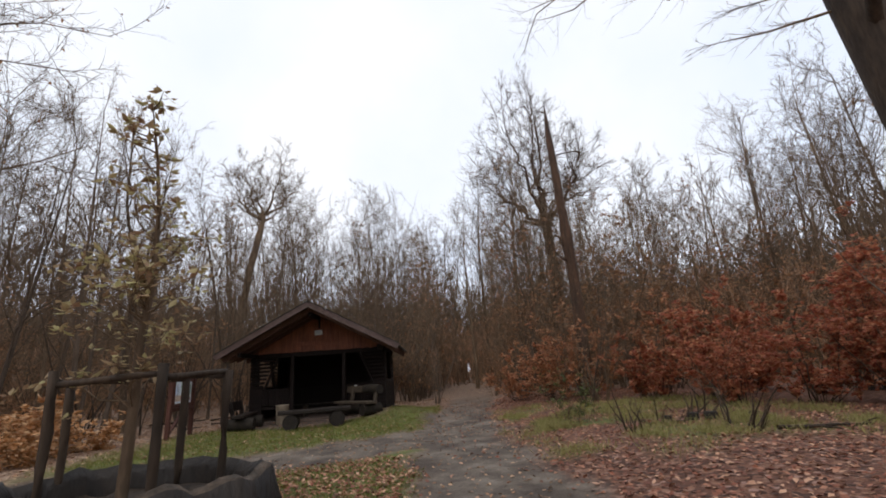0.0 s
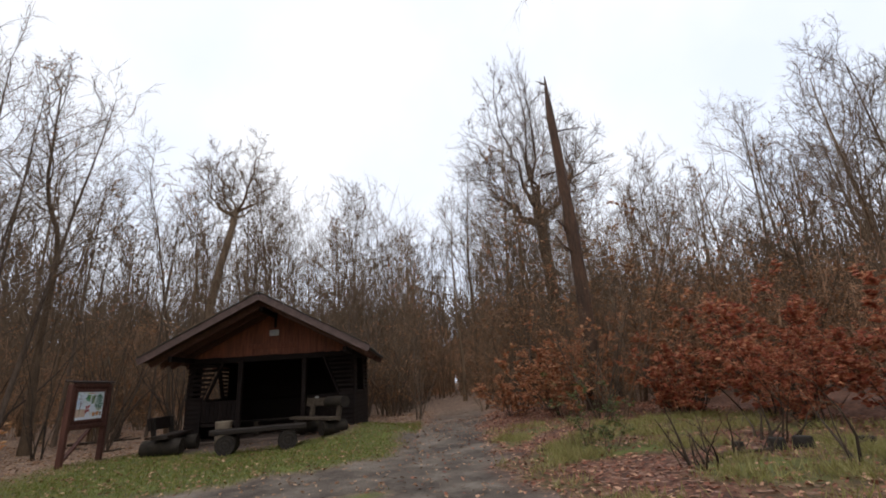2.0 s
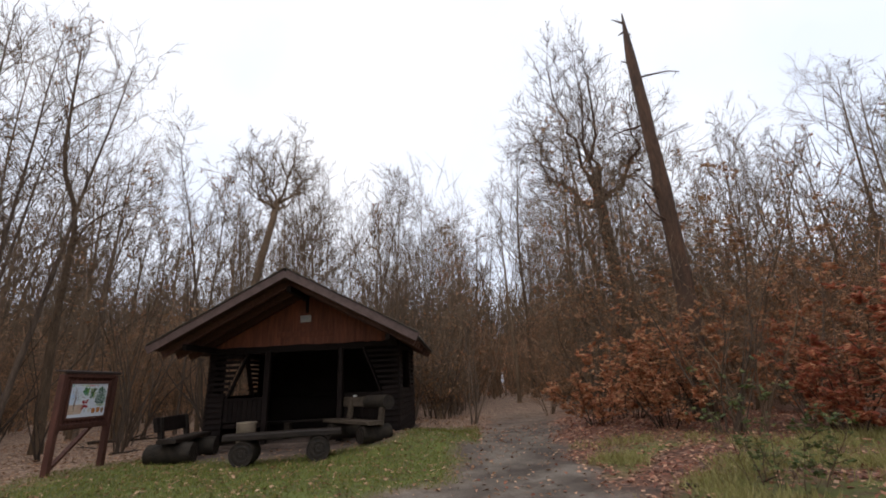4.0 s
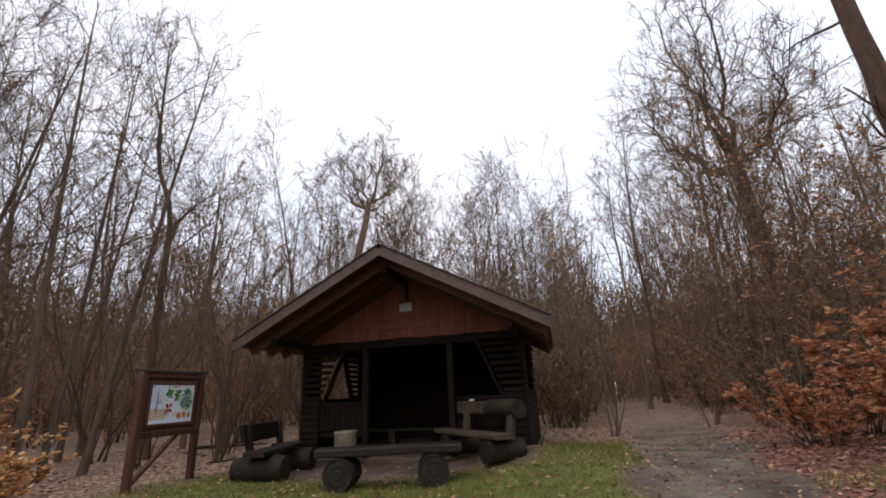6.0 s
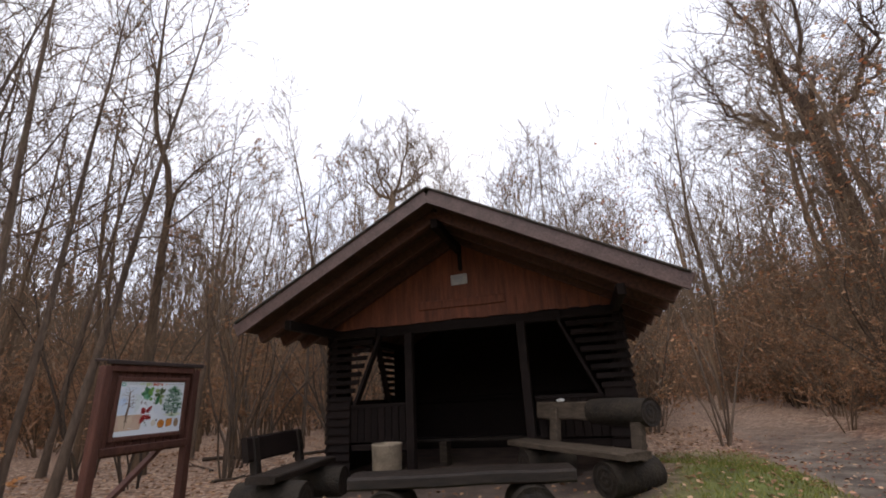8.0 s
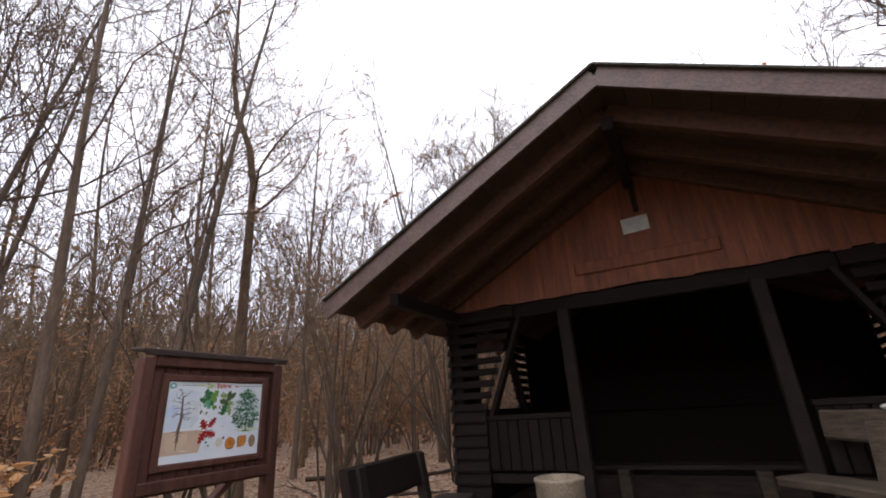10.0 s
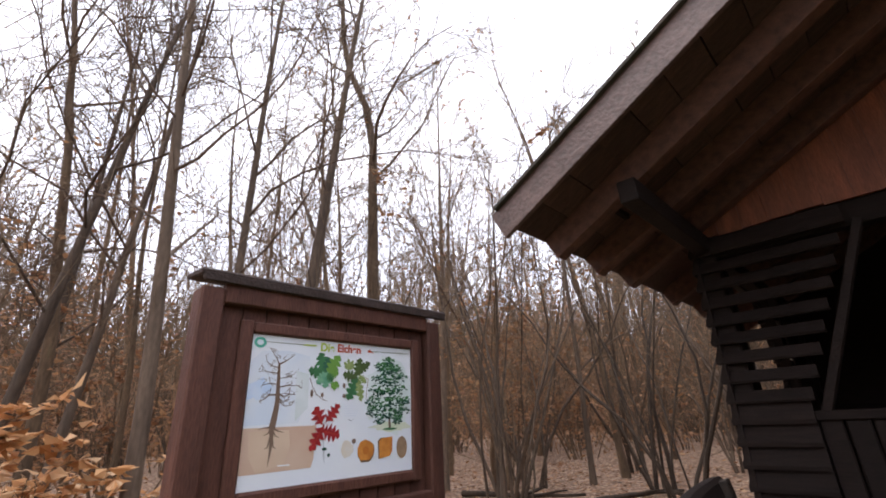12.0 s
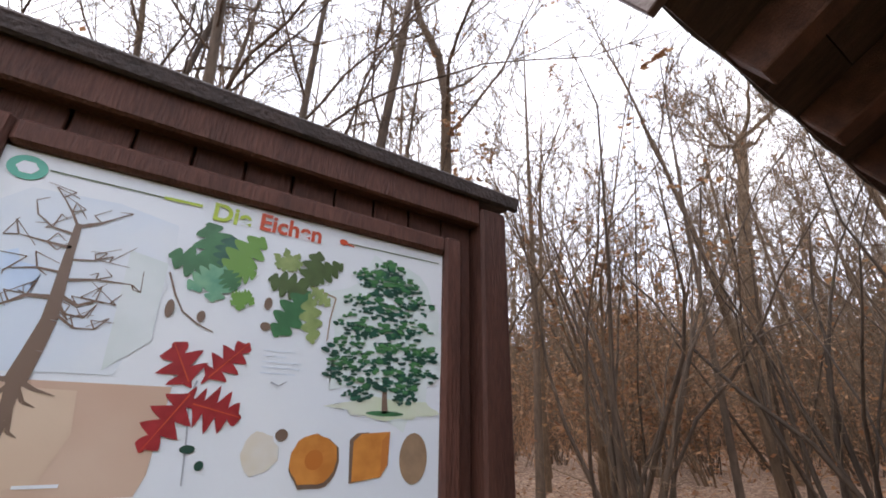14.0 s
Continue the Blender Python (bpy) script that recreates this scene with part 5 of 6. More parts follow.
plant("young_oak_tree", (wood, twg, lvs), pose(-0.62, 3.25, 0.46), BARK, TWIG, LEAF_OAK, "slender young oak with yellow-green leaves in a hollow stump", "tree")

# ---- trees with a place of their own ----


def at(x, y, turn=0.0, s=1.0):
    return Matrix.LocRotScale((x, y, (ground_z(x, y) if abs(x) < 60 else 0) - 0.03), Euler((0, 0, radians(turn))), (s, s, s))


plant("oak_tree", grow_oak(21, 13.4, 23.2, 4.3, 0.46, 9, 0.011),
      at(10.95, 30.0, 40), BARK_RED, TWIG, None, "tall bare oak with crooked limbs at the track", "tree", "single forest trees")
plant("oak_tree", grow_oak(33, 16.3, 22.2, 4.0, 0.36, 8, 0.011),
      at(-13.8, 36.0, 110), BARK, TWIG, None, "bare oak with a high round crown behind the hut", "tree", "single forest trees")
plant("dead_tree_trunk", grow_snag(44, 11.7, 0.25),
      at(7.2, 15.8, 0), BARK_RED, TWIG, None, "tall straight dead trunk with a broken top", "tree", "single forest trees")
beech = plant("beech_tree", grow_tree(55, 19.0, 0.46, first=0.27, limbs=16, branches=6, twigs=3, wander=0.015, spread=0.36, crook=0.12, limb_lift=0.02, twig_r=0.006, trunk_sides=14),
      at(9.1, 4.75, 200), BARK_DARK, TWIG, None, "thick dark beech trunk with low drooping twigs", "tree", "single forest trees")
rg = np.random.default_rng(58)
for k, (pth, r) in enumerate((([(9.1, 4.8, 6.3), (8.5, 5.15, 6.45), (7.9, 5.2, 6.3), (7.4, 5.3, 6.2), (6.9, 5.45, 6.2), (6.45, 5.6, 6.2)], 0.03), ([(9.1, 4.9, 6.9), (8.3, 5.2, 6.95), (7.4, 5.25, 6.75), (6.9, 5.4, 6.7)], 0.025))):
    tb = Tubes()
    inv = beech.matrix_basis.inverted()
    pl = np.array([inv @ Vector(p) for p in pth])
    tb.add(pl, np.linspace(r, 0.004, len(pl)), 6)
    tb.spray(pl[1:], 34, 0.5, 0.005, rg, lift=-0.15, wide=0.6)
    o = new("drooping_branch", tb.mesh("drooping_branch", TWIG))
    o.parent = beech
plant("hornbeam_tree", grow_tree(61, 12.0, 0.13, first=0.42, limbs=14, branches=6, twigs=4, spray=5, wander=0.02, spread=0.3, leaf=1.6, leaf_size=0.075, kink=(6.3, -0.45, -0.35), twig_r=0.006),
      at(-9.3, 16.55, 0), BARK, TWIG, LEAF_BROWN, "kinked slim tree still holding brown leaves", "tree", "single forest trees")
slim = [(-8.78, 13.4, 62, 10.5, 0.085, 0.02, 0.01), (-8.6, 14.5, 63, 11.0, 0.078, 0.06, 0.04), (-8.95, 14.0, 64, 11.0, 0.065, 0.03, 0.02), (-10.2, 12.3, 65, 10.5, 0.07, 0.1, 0.12),
        (-10.6, 12.9, 67, 10.0, 0.065, 0.02, 0.08), (-11.8, 16.4, 68, 10.5, 0.08, 0.02, 0.02), (-12.4, 12.9, 69, 9.6, 0.08, 0.0, 0.0), (-8.2, 20.5, 70, 8.8, 0.06, 0.03, 0.0),
        (-10.9, 10.4, 71, 9.6, 0.066, -0.04, 0.04), (-9.5, 8.6, 72, 7.6, 0.06, 0.03, 0.0), (-8.2, 6.3, 73, 6.8, 0.053, 0.05, 0.02), (-9.9, 18.4, 75, 10.0, 0.07, 0.04, 0.0)]
for x, y, sd, h, r, lx, ly in slim:
    plant("slim_tree", grow_tree(sd, h, r, first=0.24, limbs=13, branches=5, twigs=2, spray=5, lean=(lx, ly), wander=0.014, spread=0.36, crook=0.2, limb_lift=0.05, twig_r=0.005, thin=0.34),
          at(x, y, 0), STEM, TWIG, None, "slim bare young tree with thin side branches", "tree", "slim trees beside the board")
plant("hornbeam_tree", grow_tree(74, 8.6, 0.10, first=0.3, limbs=15, branches=6, twigs=4, spray=6, wander=0.03, spread=0.42, crook=0.2, limb_lift=0.05, leaf=0.7, leaf_size=0.06, twig_r=0.004),
      at(-5.4, 4.3, 0), BARK, TWIG, LEAF_BROWN, "low spreading tree with a few brown leaves", "tree", "single forest trees")
for x, y, sd, h, r in ((26.2, 31, 81, 20, 0.2), (22.3, 19.6, 82, 14.5, 0.17), (19, 33.2, 83, 15, 0.18), (6.5, 35.6, 84, 17, 0.2), (28, 22, 85, 17, 0.2), (15.5, 25.5, 86, 12.5, 0.13), (23.5, 26, 87, 15, 0.17), (6.9, 25.5, 88, 13.5, 0.16), (8.6, 27.5, 89, 13.0, 0.17), (4.9, 31.5, 90, 13.2, 0.15), (-6.8, 30.5, 91, 14.5, 0.14), (7.9, 23.0, 92, 9.5, 0.12)):
    plant("forest_tree", grow_tree(sd, h, r * 0.8, first=0.4, limbs=14, branches=7, twigs=1, spray=8, lean=(0, 0), wander=0.035, spread=0.4, crook=0.24, limb_lift=0.16, twig_r=0.008),
          at(x, y, 17 * sd), BARK, TWIG, None, "tall bare forest tree", "tree", "single forest trees")

# ---- the wood around: a few kinds, many copies ----
kinds = []
for k in range(7):
    h = (13.5, 16, 15, 12.5, 14, 17, 11.5)[k]
    kinds.append(plant("bare_tree", grow_tree(100 + k, h, 0.075 + 0.014 * (k % 4), first=0.3 + 0.06 * (k % 3), limbs=12, branches=6, twigs=0 if k not in (3, 6) else 2, spray=5, wander=0.035, spread=0.42, crook=0.26, limb_lift=0.14, twig_r=0.010,
                                          leaf=5.0 if k in (3, 6) else 0, leaf_size=0.09),
                       Matrix.Identity(4), BARK, TWIG, LEAF_BROWN, "bare brown-grey forest tree" if k not in (3, 6) else "bare forest tree with a few brown leaves", "tree", "trees of the wood"))


far_kinds = [plant("bare_tree", grow_tree(120 + k, h, 0.17, first=0.34, limbs=11, branches=3, twigs=0, spray=6, wander=0.03, spread=0.4, crook=0.26, limb_lift=0.14, twig_r=0.018, trunk_sides=6),
                   Matrix.Identity(4), BARK, TWIG, None, "bare brown-grey forest tree", "tree", "trees of the wood") for k, h in enumerate((16, 18, 15))]


def grow_coppice(seed, height, stems, leaf=0.0, leaf_size=0.06, lean=0.22, twig_r=0.005, thick=1.0, side=11):
    rng = np.random.default_rng(seed)
    wood, thin_wood, leaves = Tubes(), Tubes(), Leaves()
    fine = []
    for i in range(stems):
        a = rng.uniform(0, 6.28)
        b = np.array([math.cos(a), math.sin(a), 0]) * rng.uniform(0.03, 0.3)
        h = height * rng.uniform(0.6, 1.15)
        pts = limb(b + np.array([0, 0, -0.1]), (math.cos(a) * lean * rng.uniform(0.1, 1.3), math.sin(a) * lean * rng.uniform(0.1, 1.3), 1), h, 7, 0.115, 0.02, rng)
        r = rng.uniform(0.012, 0.035) * height / 4 * thick
        wood.add(pts, np.linspace(r, r * 0.15, 8), 4)
        for j in range(side):
            p, d = sprout(pts, 0.15 + 0.84 * rng.random(), rng, rng.uniform(0.4, 1.0))
            l2 = h * rng.uniform(0.1, 0.28)
            p2 = limb(p, d, l2, 2, 0.2, 0.07, rng)
            thin_wood.add(p2, np.linspace(twig_r * 1.2, twig_r * 0.5, 3), 3)
            for q in range(3):
                p3, d3 = sprout(p2, rng.uniform(0.2, 0.95), rng, rng.uniform(0.4, 0.9))
                p4 = limb(p3, d3, l2 * 0.45, 2, 0.2, 0.05, rng)
                fine.append((p4[0], p4[2] - p4[0], l2 * 0.45))
                while leaf and rng.random() < leaf / (1 + leaf):
                    pp, dd = sprout(p4, rng.uniform(0.1, 0.98), rng, rng.uniform(0.6, 1.4))
                    dd = unit(dd * np.array([1, 1, 0.35]) + np.array([0, 0, -0.15]))
                    leaves.add(pp, dd, unit(np.cross(dd, np.array([0, 0, 1.0]) + rng.normal(0, 0.45, 3))), leaf_size * rng.uniform(0.7, 1.3), leaf_size * 0.62)
    thin_wood.strands([f[0] for f in fine], [f[1] for f in fine], [f[2] for f in fine], twig_r * 0.8)
    return wood, thin_wood, leaves


coppice = [plant("coppice_shrub", grow_coppice(200 + k, 4.2 + 0.6 * k, 11, lean=0.34, thick=0.75, leaf=0.12 if k == 2 else 0), Matrix.Identity(4), STEM, TWIG, LEAF_BROWN,
                 "many-stemmed bare coppice shrub", "shrub", "coppice of the wood", True) for k in range(4)]
poles = [plant("coppice_shrub", grow_coppice(210 + k, 5.4 + 0.5 * k, 7, lean=0.24, thick=1.0, side=11, twig_r=0.0045), Matrix.Identity(4), STEM, TWIG, None,
               "tall coppice clump of dark bare poles", "shrub", "coppice of the wood", True) for k in range(3)]
browns = [plant("beech_sapling", grow_coppice(220 + k, 3.4 + 0.7 * k, 8, leaf=4.5, leaf_size=0.09, lean=0.35), Matrix.Identity(4), BARK, TWIG, LEAF_BROWN,
                "beech sapling holding dry brown leaves", "shrub", "beech saplings of the wood", True) for k in range(3)]
coppers = [plant("copper_beech_bush", grow_coppice(240 + k, 1.9 + 0.35 * k, 15, leaf=9.5, leaf_size=0.1, lean=0.7, twig_r=0.0035), Matrix.Identity(4), BARK_DARK, TWIG, LEAF_COPPER,
                 "dense young beech bush with copper-red leaves", "bush", "copper bushes along the track", True) for k in range(3)]

oranges = [plant("orange_beech_bush", grow_coppice(250 + k, 1.9 + 0.35 * k, 12, leaf=6.0, leaf_size=0.11, lean=0.7, twig_r=0.0035), Matrix.Identity(4), BARK_DARK, TWIG, LEAF_RUST,
                 "young beech bush with orange-brown leaves", "bush", "copper bushes along the track", True) for k in range(2)]

pick = random.Random(77)
placed = []


def open_place(x, y):
    """Where the clearing, the track and the hut leave no room for a tree."""
    if y < 46 and off_line(x, y, MAIN) < 2.4:
        return True
    if y < 12 and off_line(x, y, SIDE) < 3.2:
        return True
    if -6.6 < x < 2.2 and 4 < y < 21.5:
        return True
    if -9.5 < x < 9.5 and -9 < y < 6.5:
        return True
    return 2 < x < 8.2 and 4 < y < 13.5


used = set()


def set_out(kind, x, y, s, turn=None):
    m = at(x, y, pick.uniform(0, 360) if turn is None else turn, s)
    if kind.name not in used:
        used.add(kind.name)
        kind.matrix_basis = m
        return kind
    o = kind.copy()
    scene.collection.objects.link(o)
    for c in kind.children:
        q = c.copy()
        scene.collection.objects.link(q)
        q.parent = o
    o.matrix_basis = m
    return o


def skyline(x, y):
    """The height that the wood reaches at a place: low beyond the hut, high on both flanks."""
    b = math.degrees(math.atan2(x - 1.7, y + 0.4))
    for lim, slope in ((-52, 0.95), (-38, 0.6), (-31, 0.48), (-22, 0.4), (-12, 0.38), (-4, 0.4), (2, 0.37), (9, 0.5), (20, 0.46), (32, 0.38), (62, 0.4)):
        if b < lim:
            return slope * math.hypot(x - 1.7, y + 0.4) + 1.3
    return 99.0


TALL = {k.name: h for k, h in zip(kinds + far_kinds, (13.5, 16, 15, 12.5, 14, 17, 11.5, 16, 18, 15))}


def scatter(kind_list, count, inner, outer, gap, s0, s1, keep=lambda x, y: True):
    tries = n = 0
    while n < count and tries < count * 60:
        tries += 1
        r = math.sqrt(pick.uniform(inner ** 2, outer ** 2))
        a = pick.uniform(0, 2 * math.pi)
        x, y = -1.5 + r * math.cos(a), 12 + r * math.sin(a)
        if open_place(x, y) or not keep(x, y) or any((x - p) ** 2 + (y - q) ** 2 < gap * gap for p, q in placed):
            continue
        kind = pick.choice(kind_list)
        s = pick.uniform(s0, s1)
        if kind.name in TALL:
            s = min(s, skyline(x, y) * pick.uniform(0.8, 1.05) / TALL[kind.name])
            if s < 0.45:
                continue
        placed.append((x, y))
        set_out(kind, x, y, s)
        n += 1


ahead = lambda x, y: y > 4 + 0.0 * x or abs(x) > 12
scatter(kinds, 95, 9, 32, 1.9, 0.75, 1.1, lambda x, y: ahead(x, y) and not (x > 7 and math.hypot(x - 2, y - 6) < 15))
scatter(far_kinds, 110, 30, 60, 1.9, 0.9, 1.3, lambda x, y: y > 8)
scatter(kinds, 30, 9, 34, 1.6, 0.8, 1.2, lambda x, y: -14 < x < 12 and 21 < y < 46)
scatter(kinds, 22, 13, 50, 3.0, 0.8, 1.2, lambda x, y: y < 2)
placed = placed[::3]
scatter(coppice, 80, 8, 30, 1.0, 0.7, 1.1, lambda x, y: y > 3 and x < 12 and not (-11.5 < x < -3 and 13 < y < 26))
scatter(coppice, 60, 22, 48, 1.3, 0.9, 1.4, lambda x, y: y > 8)
scatter(browns, 46, 9, 42, 1.6, 0.6, 1.25, lambda x, y: y > 6)
scatter(coppice, 30, 8, 26, 1.0, 0.9, 1.3, lambda x, y: -5 < x < 9 and 20.5 < y < 34)
scatter(browns, 26, 8, 34, 1.5, 1.2, 1.9, lambda x, y: 2 < x < 18 and y > 18)
scatter(browns, 10, 9, 24, 1.5, 1.1, 1.6, lambda x, y: x < -8 and y > 9)

# coppice clumps of dark poles behind the notice board and beside the hut
for i, (x, y, s) in enumerate(((-7.0, 16.4, 0.8), (-7.9, 17.6, 0.9), (-6.0, 18.6, 0.8), (-6.9, 20.2, 0.95), (-5.2, 20.9, 0.9), (-8.9, 19.7, 1.0),
                               (-6.4, 23.0, 1.0), (-8.2, 22.6, 1.1), (-10.3, 16.2, 0.9), (-4.2, 24.0, 1.0), (1.9, 19.6, 0.7), (0.6, 22.4, 0.9), (-8.0, 15.3, 0.7))):
    set_out(poles[i % 3], x, y, s)
# copper bushes along the right of the track
for i, (x, y, s) in enumerate(((4.9, 16.2, 1.0), (5.9, 14.8, 1.1), (6.9, 13.6, 1.15), (8.2, 13.0, 1.2), (9.3, 11.7, 1.15), (8.6, 9.7, 0.85), (9.9, 9.2, 1.1), (11.2, 10.6, 1.2), (10.6, 7.6, 1.15), (12.0, 8.6, 1.3),
                               (6.0, 17.4, 1.2), (7.4, 16.0, 1.3), (9.4, 14.3, 1.3), (11.2, 13.0, 1.3), (13.0, 11.4, 1.4), (5.3, 19.5, 1.1), (12.8, 6.3, 1.2), (14.3, 9.0, 1.4), (8.0, 18.4, 1.4), (10.6, 16.4, 1.4))):
    set_out(browns[i % 3] if i in (2, 7, 12, 15, 18) else oranges[i % 2] if i in (0, 1, 10, 11, 19) else coppers[i % 3], x, y, s * (0.62 if i in (2, 7, 12, 15, 18) else 0.8 + 0.35 * (i * 7 % 5) / 4))
# browner young beeches further along the track and behind the hut
for i, (x, y, s) in enumerate(((4.6, 21, 0.7), (5.6, 24, 0.9), (7.5, 21.5, 1.0), (0.9, 22, 0.8), (-0.5, 22.5, 0.9), (1.2, 25.5, 1.0), (-2.6, 22.8, 1.0), (6.5, 28, 1.1), (1.5, 31, 1.1), (2.6, 19.9, 0.0), (9.5, 23, 1.2), (-12.5, 9.5, 0.8), (-11.5, 7.5, 0.7), (-9.8, 10.9, 0.5))):
    if s:
        set_out(browns[i % 3], x, y, s)

# low hazel with large orange leaves beside the board
plant("hazel_bush", grow_coppice(260, 1.5, 17, leaf=3.2, leaf_size=0.15, lean=0.9, twig_r=0.003), at(-8.3, 11.9), BARK, TWIG, LEAF_ORANGE, "low bush with large orange-tan autumn leaves", "bush", "bushes beside the board", True)
plant("hazel_bush", grow_coppice(261, 1.2, 15, leaf=3.2, leaf_size=0.14, lean=1.0, twig_r=0.003), at(-7.5, 10.9), BARK, TWIG, LEAF_ORANGE, "low bush with large orange-tan autumn leaves", "bush", "bushes beside the board", True)
for i, (x, y, h) in enumerate(((-7.1, 11.9, 0.95), (-8.6, 10.7, 1.2), (-6.9, 9.8, 0.8), (-9.4, 12.6, 1.3))):
    plant("hazel_bush", grow_coppice(280 + i, h, 13, leaf=3.2, leaf_size=0.11, lean=0.95, twig_r=0.003), at(x, y), BARK, TWIG, LEAF_ORANGE, "low bush with large orange-tan autumn leaves", "bush", "bushes beside the board", True)
plant("bramble_bush", grow_coppice(262, 1.0, 14, leaf=2.6, leaf_size=0.08, lean=1.2, twig_r=0.003), at(-7.4, 8.6), BARK, TWIG, LEAF_BROWN, "low brown bramble tangle", "bush", "bushes beside the board", True)
plant("bramble_bush", grow_coppice(263, 1.1, 14, leaf=2.4, leaf_size=0.08, lean=1.2, twig_r=0.003), at(-5.6, 5.9), BARK, TWIG, LEAF_BROWN, "low brown bramble tangle", "bush", "bushes beside the board", True)
plant("bramble_bush", grow_coppice(264, 1.2, 9, leaf=2.0, leaf_size=0.06, lean=0.6, twig_r=0.003), at(4.75, 9.8), BARK, TWIG, LEAF_GREEN, "thin shrub with yellow-green leaves", "bush", "bushes along the track", True)
for i, (x, y, s) in enumerate(((5.2, 7.55, 0.5), (6.45, 6.9, 0.62), (5.75, 7.9, 0.42), (6.9, 8.9, 0.55))):
    g = grow_coppice(270 + i, 1.5 * s, 9, lean=0.7, twig_r=0.005, thick=5.0, side=5)
    plant("cut_back_shrub", g, at(x, y), BARK_DARK, TWIG, None, "cut-back bare shrub with dark crooked stems on the grass", "shrub", "cut shrubs on the bank", True)


def stump_of(x, y, r, h, seed):
    bm = bmesh.new()
    n = 18
    prev = None
    for q, (k, z) in enumerate(((1.35, -0.05), (1.08, 0.3 * h), (1.0, 0.9 * h), (0.9, h), (0.0, h * 0.97))):
        ring = [bm.verts.new((r * k * math.cos(6.2832 * i / n) * (1 + 0.12 * noise.noise(Vector((i * 0.9, seed, q * 0.4)))), r * k * math.sin(6.2832 * i / n), z + 0.02 * noise.noise(Vector((i, seed, 3))))) for i in range(n)] if k else [bm.verts.new((0, 0, z))]
        if prev:
            for i in range(n):
                bm.faces.new((prev[i], prev[(i + 1) % n], ring[(i + 1) % n], ring[i]) if k else (prev[i], prev[(i + 1) % n], ring[0]))
        prev = ring
    bmesh.ops.recalc_face_normals(bm, faces=bm.faces)
    tagged(part("tree_stump", bm, MOSSY_LOG, None, "", at(x, y), True), "small dark mossy tree stump on the grass", "tree stump", "stumps on the bank")


for i, (x, y, r, h) in enumerate(((6.5, 8.15, 0.1, 0.18), (6.82, 8.1, 0.11, 0.17), (6.15, 8.4, 0.07, 0.12), (7.5, 7.9, 0.09, 0.15))):
    stump_of(x, y, r, h, i)


def branch_on_ground(x, y, turn, length, r, seed):
    t = Tubes()
    rg = np.random.default_rng(seed)
    p = limb((0, 0, r + 0.01), (1, 0, 0), length, 7, 0.09, 0.0, rg)
    p[:, 2] = r + 0.015 + 0.02 * rg.random(8)
    t.add(p, np.linspace(r, r * 0.4, 8), 6)
    for k in range(3):
        q, d = sprout(p, rg.uniform(0.3, 0.9), rg, 0.7)
        t.add(limb(q, d * np.array([1, 1, 0.2]), length * 0.3, 3, 0.1, 0, rg), [r * 0.45, r * 0.4, r * 0.3, r * 0.15], 4)
    o = new("fallen_branch", t.mesh("fallen_branch", BARK_DARK))
    o.matrix_basis = at(x, y, turn)
    tagged(o, "dark fallen branch lying among leaves", "branch", "fallen branches")


for i, (x, y, a, l, r) in enumerate(((3.9, 10.2, 5, 1.4, 0.03), (5.6, 8.0, 20, 1.1, 0.03), (6.9, 6.6, -10, 1.3, 0.035), (-7.2, 18.7, 80, 1.6, 0.05), (-6.6, 17.4, 30, 1.0, 0.035), (-7.9, 17.0, 150, 1.3, 0.03), (-9.3, 18.2, 10, 2.0, 0.05), (-6.9, 15.9, 60, 0.8, 0.03), (-5.6, 18.6, 120, 0.9, 0.02))):
    branch_on_ground(x, y, a, l, r, 300 + i)

# ---- loose cover: fallen leaves and grass ----
rng = np.random.default_rng(9)


def strew(name, count, area, size, mat, chance, label, lift=0.012):
    lv = Leaves()
    n = tries = 0
    while n < count and tries < count * 12:
        tries += 1
        x, y = rng.uniform(area[0], area[1]), rng.uniform(area[2], area[3])
        if rng.random() > chance(x, y):
            continue
        a = rng.uniform(0, 6.283)
        d = unit(np.array([math.cos(a), math.sin(a), rng.normal(0, 0.25)]))
        s = unit(np.cross(np.array([rng.normal(0, 0.3), rng.normal(0, 0.3), 1.0]), d))
        sz = size * rng.uniform(0.6, 1.25)
        lv.add((x, y, ground_z(x, y) + lift * rng.uniform(0.3, 2.0)), d, s, sz, sz * 0.6, rng.uniform(-0.1, 0.35))
        n += 1
    tagged(new(name, lv.mesh(name, mat)), label, "leaves", kind="stuff")


def on_floor(x, y):
    if -4.7 < x < 0.2 and 15.6 < y < 19.4 or (x + 0.72) ** 2 + (y - 3.5) ** 2 < 1.2:
        return None
    return cover(x, y)


def brown_chance(x, y):
    c = on_floor(x, y)
    return 0 if c is None else max(0.0, (1 - c[0] * 0.93) * (1 - 0.8 * c[1]) * (1 - 0.75 * c[2]) * (1 - c[3] * 0.85))


def copper_chance(x, y):
    c = on_floor(x, y)
    return 0 if c is None else max(0.0, (1 - c[0] * 0.9) * (1 - 0.55 * c[1]) * (0.15 + 0.85 * c[3]))


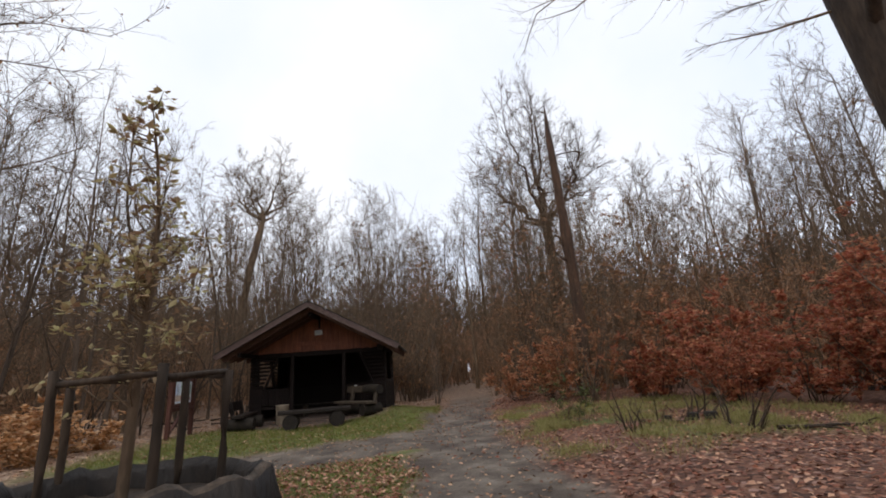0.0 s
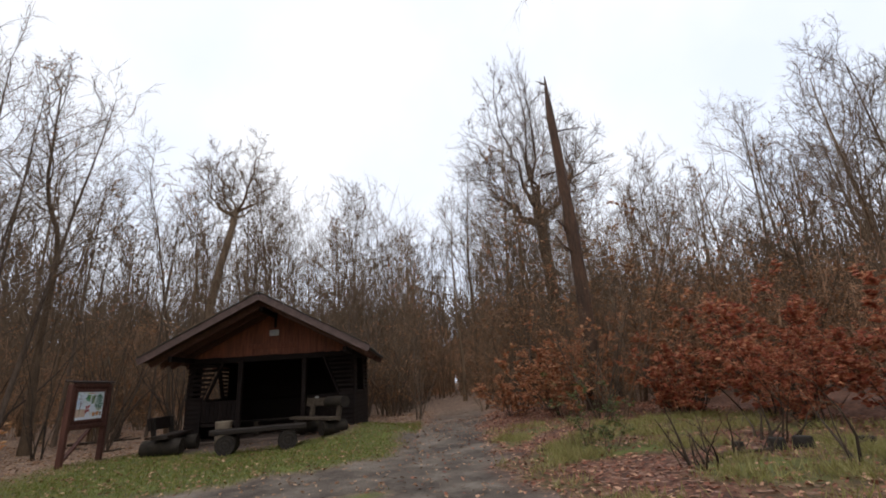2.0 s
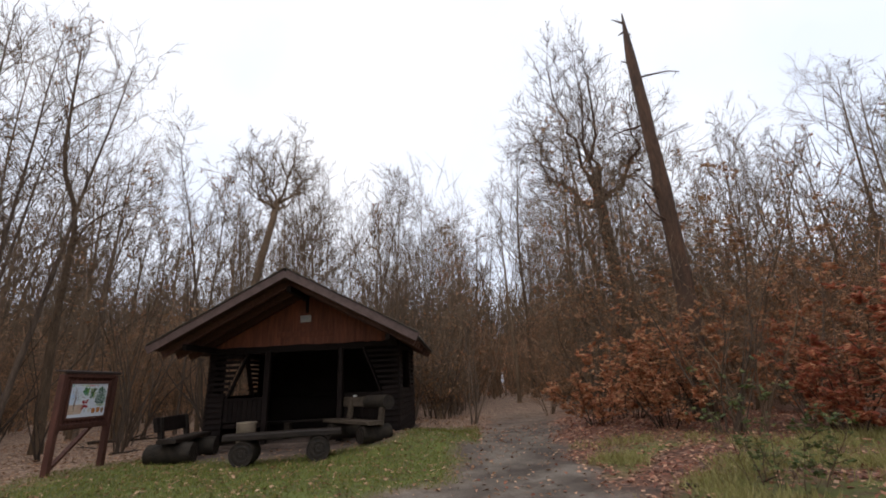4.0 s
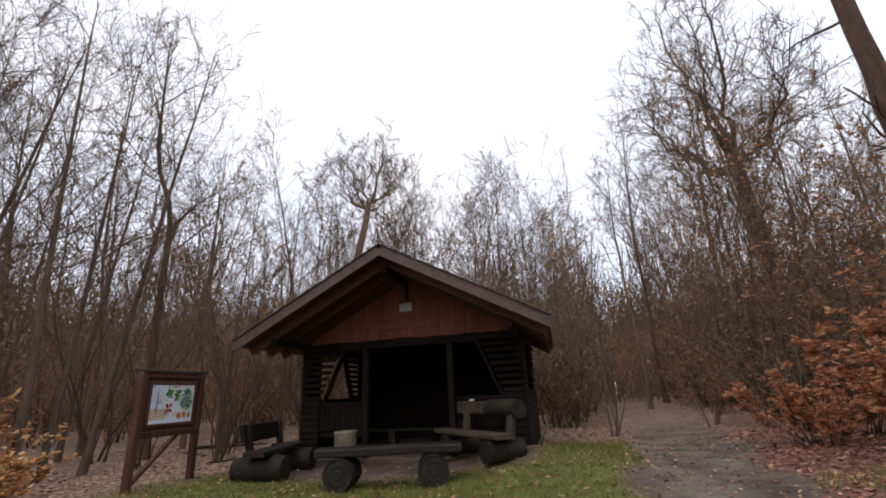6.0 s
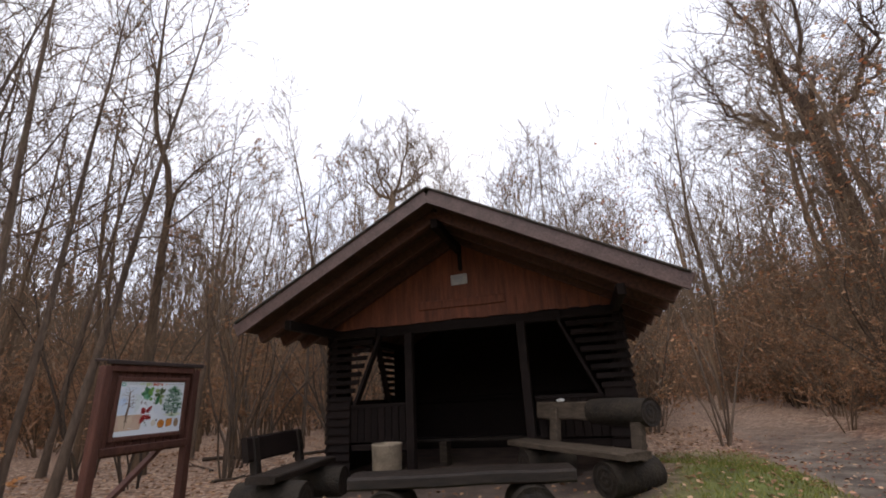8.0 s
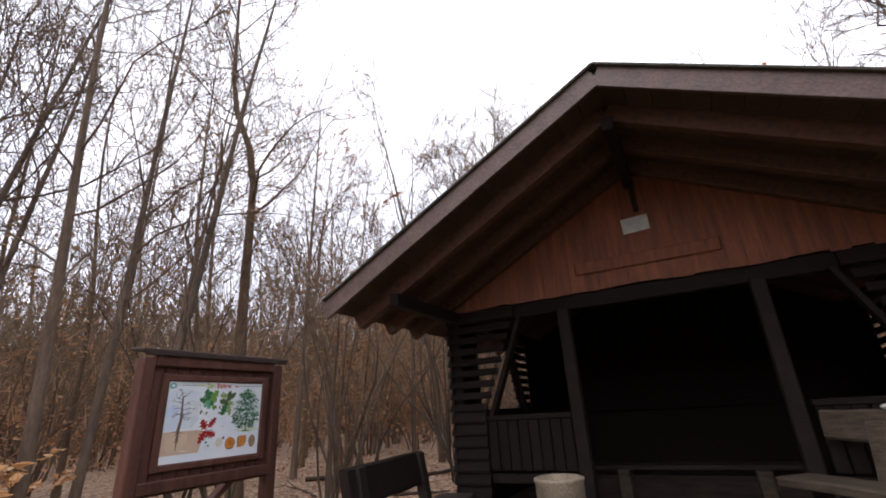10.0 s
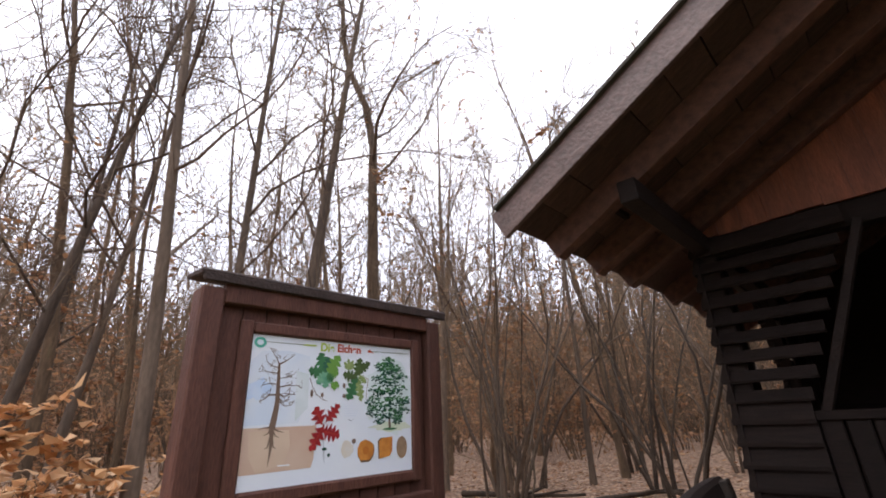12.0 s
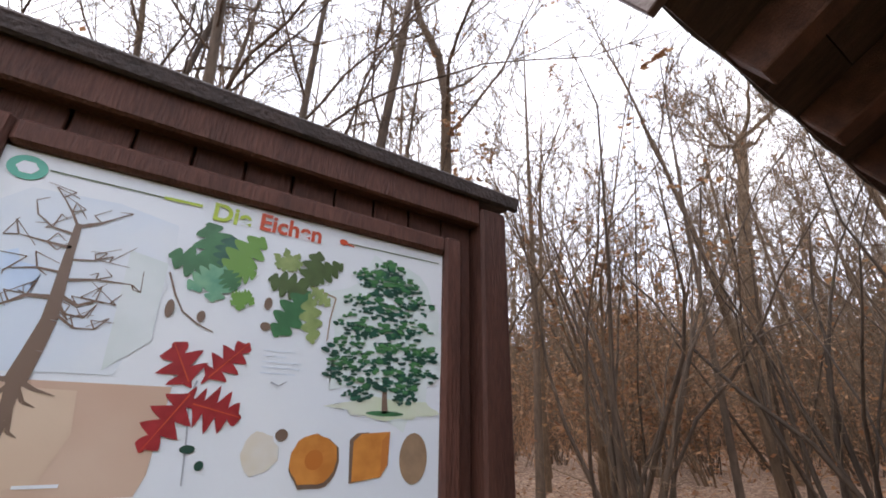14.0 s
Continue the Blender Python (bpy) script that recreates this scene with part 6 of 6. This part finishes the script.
strew("fallen_leaves", 15000, (-13, 2.5, -1, 24), 0.085, LITTER, brown_chance, "layer of brown fallen leaves on the forest floor")
strew("fallen_copper_leaves", 19000, (1.5, 10, -1, 19), 0.075, LITTER_COPPER, copper_chance, "drift of copper-red fallen beech leaves beside the track")
strew("fallen_leaves", 1900, (-5.5, 2.5, 9, 15.5), 0.07, LITTER, lambda x, y: (lambda c: 0 if c is None else c[1] * 0.6 + 0.1)(on_floor(x, y)), "scattered brown leaves on the grass")
strew("fallen_leaves", 4200, (-3, 2.2, 3.6, 7.6), 0.075, LITTER_COPPER, lambda x, y: (lambda c: 0 if c is None else 1 - c[0])(on_floor(x, y)), "red-brown leaves on the verge beside the stump", 0.02)


strew("fallen_leaves", 1300, (-6, 4.5, 0, 22), 0.07, LITTER, lambda x, y: (lambda c: 0 if c is None else c[0] * 0.5)(on_floor(x, y)), "single wet leaves lying on the gravel track", 0.006)


def sward(name, count, area, height, mat, chance, label):
    lv = Leaves()
    n = tries = 0
    while n < count and tries < count * 12:
        tries += 1
        x, y = rng.uniform(area[0], area[1]), rng.uniform(area[2], area[3])
        if rng.random() > chance(x, y):
            continue
        d = unit(np.array([rng.normal(0, 0.55), rng.normal(0, 0.55), 1.0]))
        h = height * rng.uniform(0.4, 1.3)
        lv.add((x, y, ground_z(x, y) - 0.005), d, unit(np.cross(d, rng.normal(0, 1, 3))), h, 0.009, 0.1)
        n += 1
    tagged(new(name, lv.mesh(name, mat)), label, "grass", kind="stuff")


def grass_chance(x, y):
    c = on_floor(x, y)
    return 0 if c is None else c[1] * (1 - c[2])


sward("grass", 24000, (-6.5, 2.2, 8.5, 19), 0.07, GRASS, grass_chance, "short wet green grass in front of the hut")
sward("grass", 15000, (3, 9.5, 5, 14), 0.17, DRY_GRASS, lambda x, y: grass_chance(x, y) * smooth(-0.2, 0.35, wob(x, y, 1.3, 6)), "rough yellow-green grass on the bank")
sward("grass", 5000, (-4, 1.5, 3.4, 7.5), 0.08, GRASS, grass_chance, "patchy grass beside the stump")
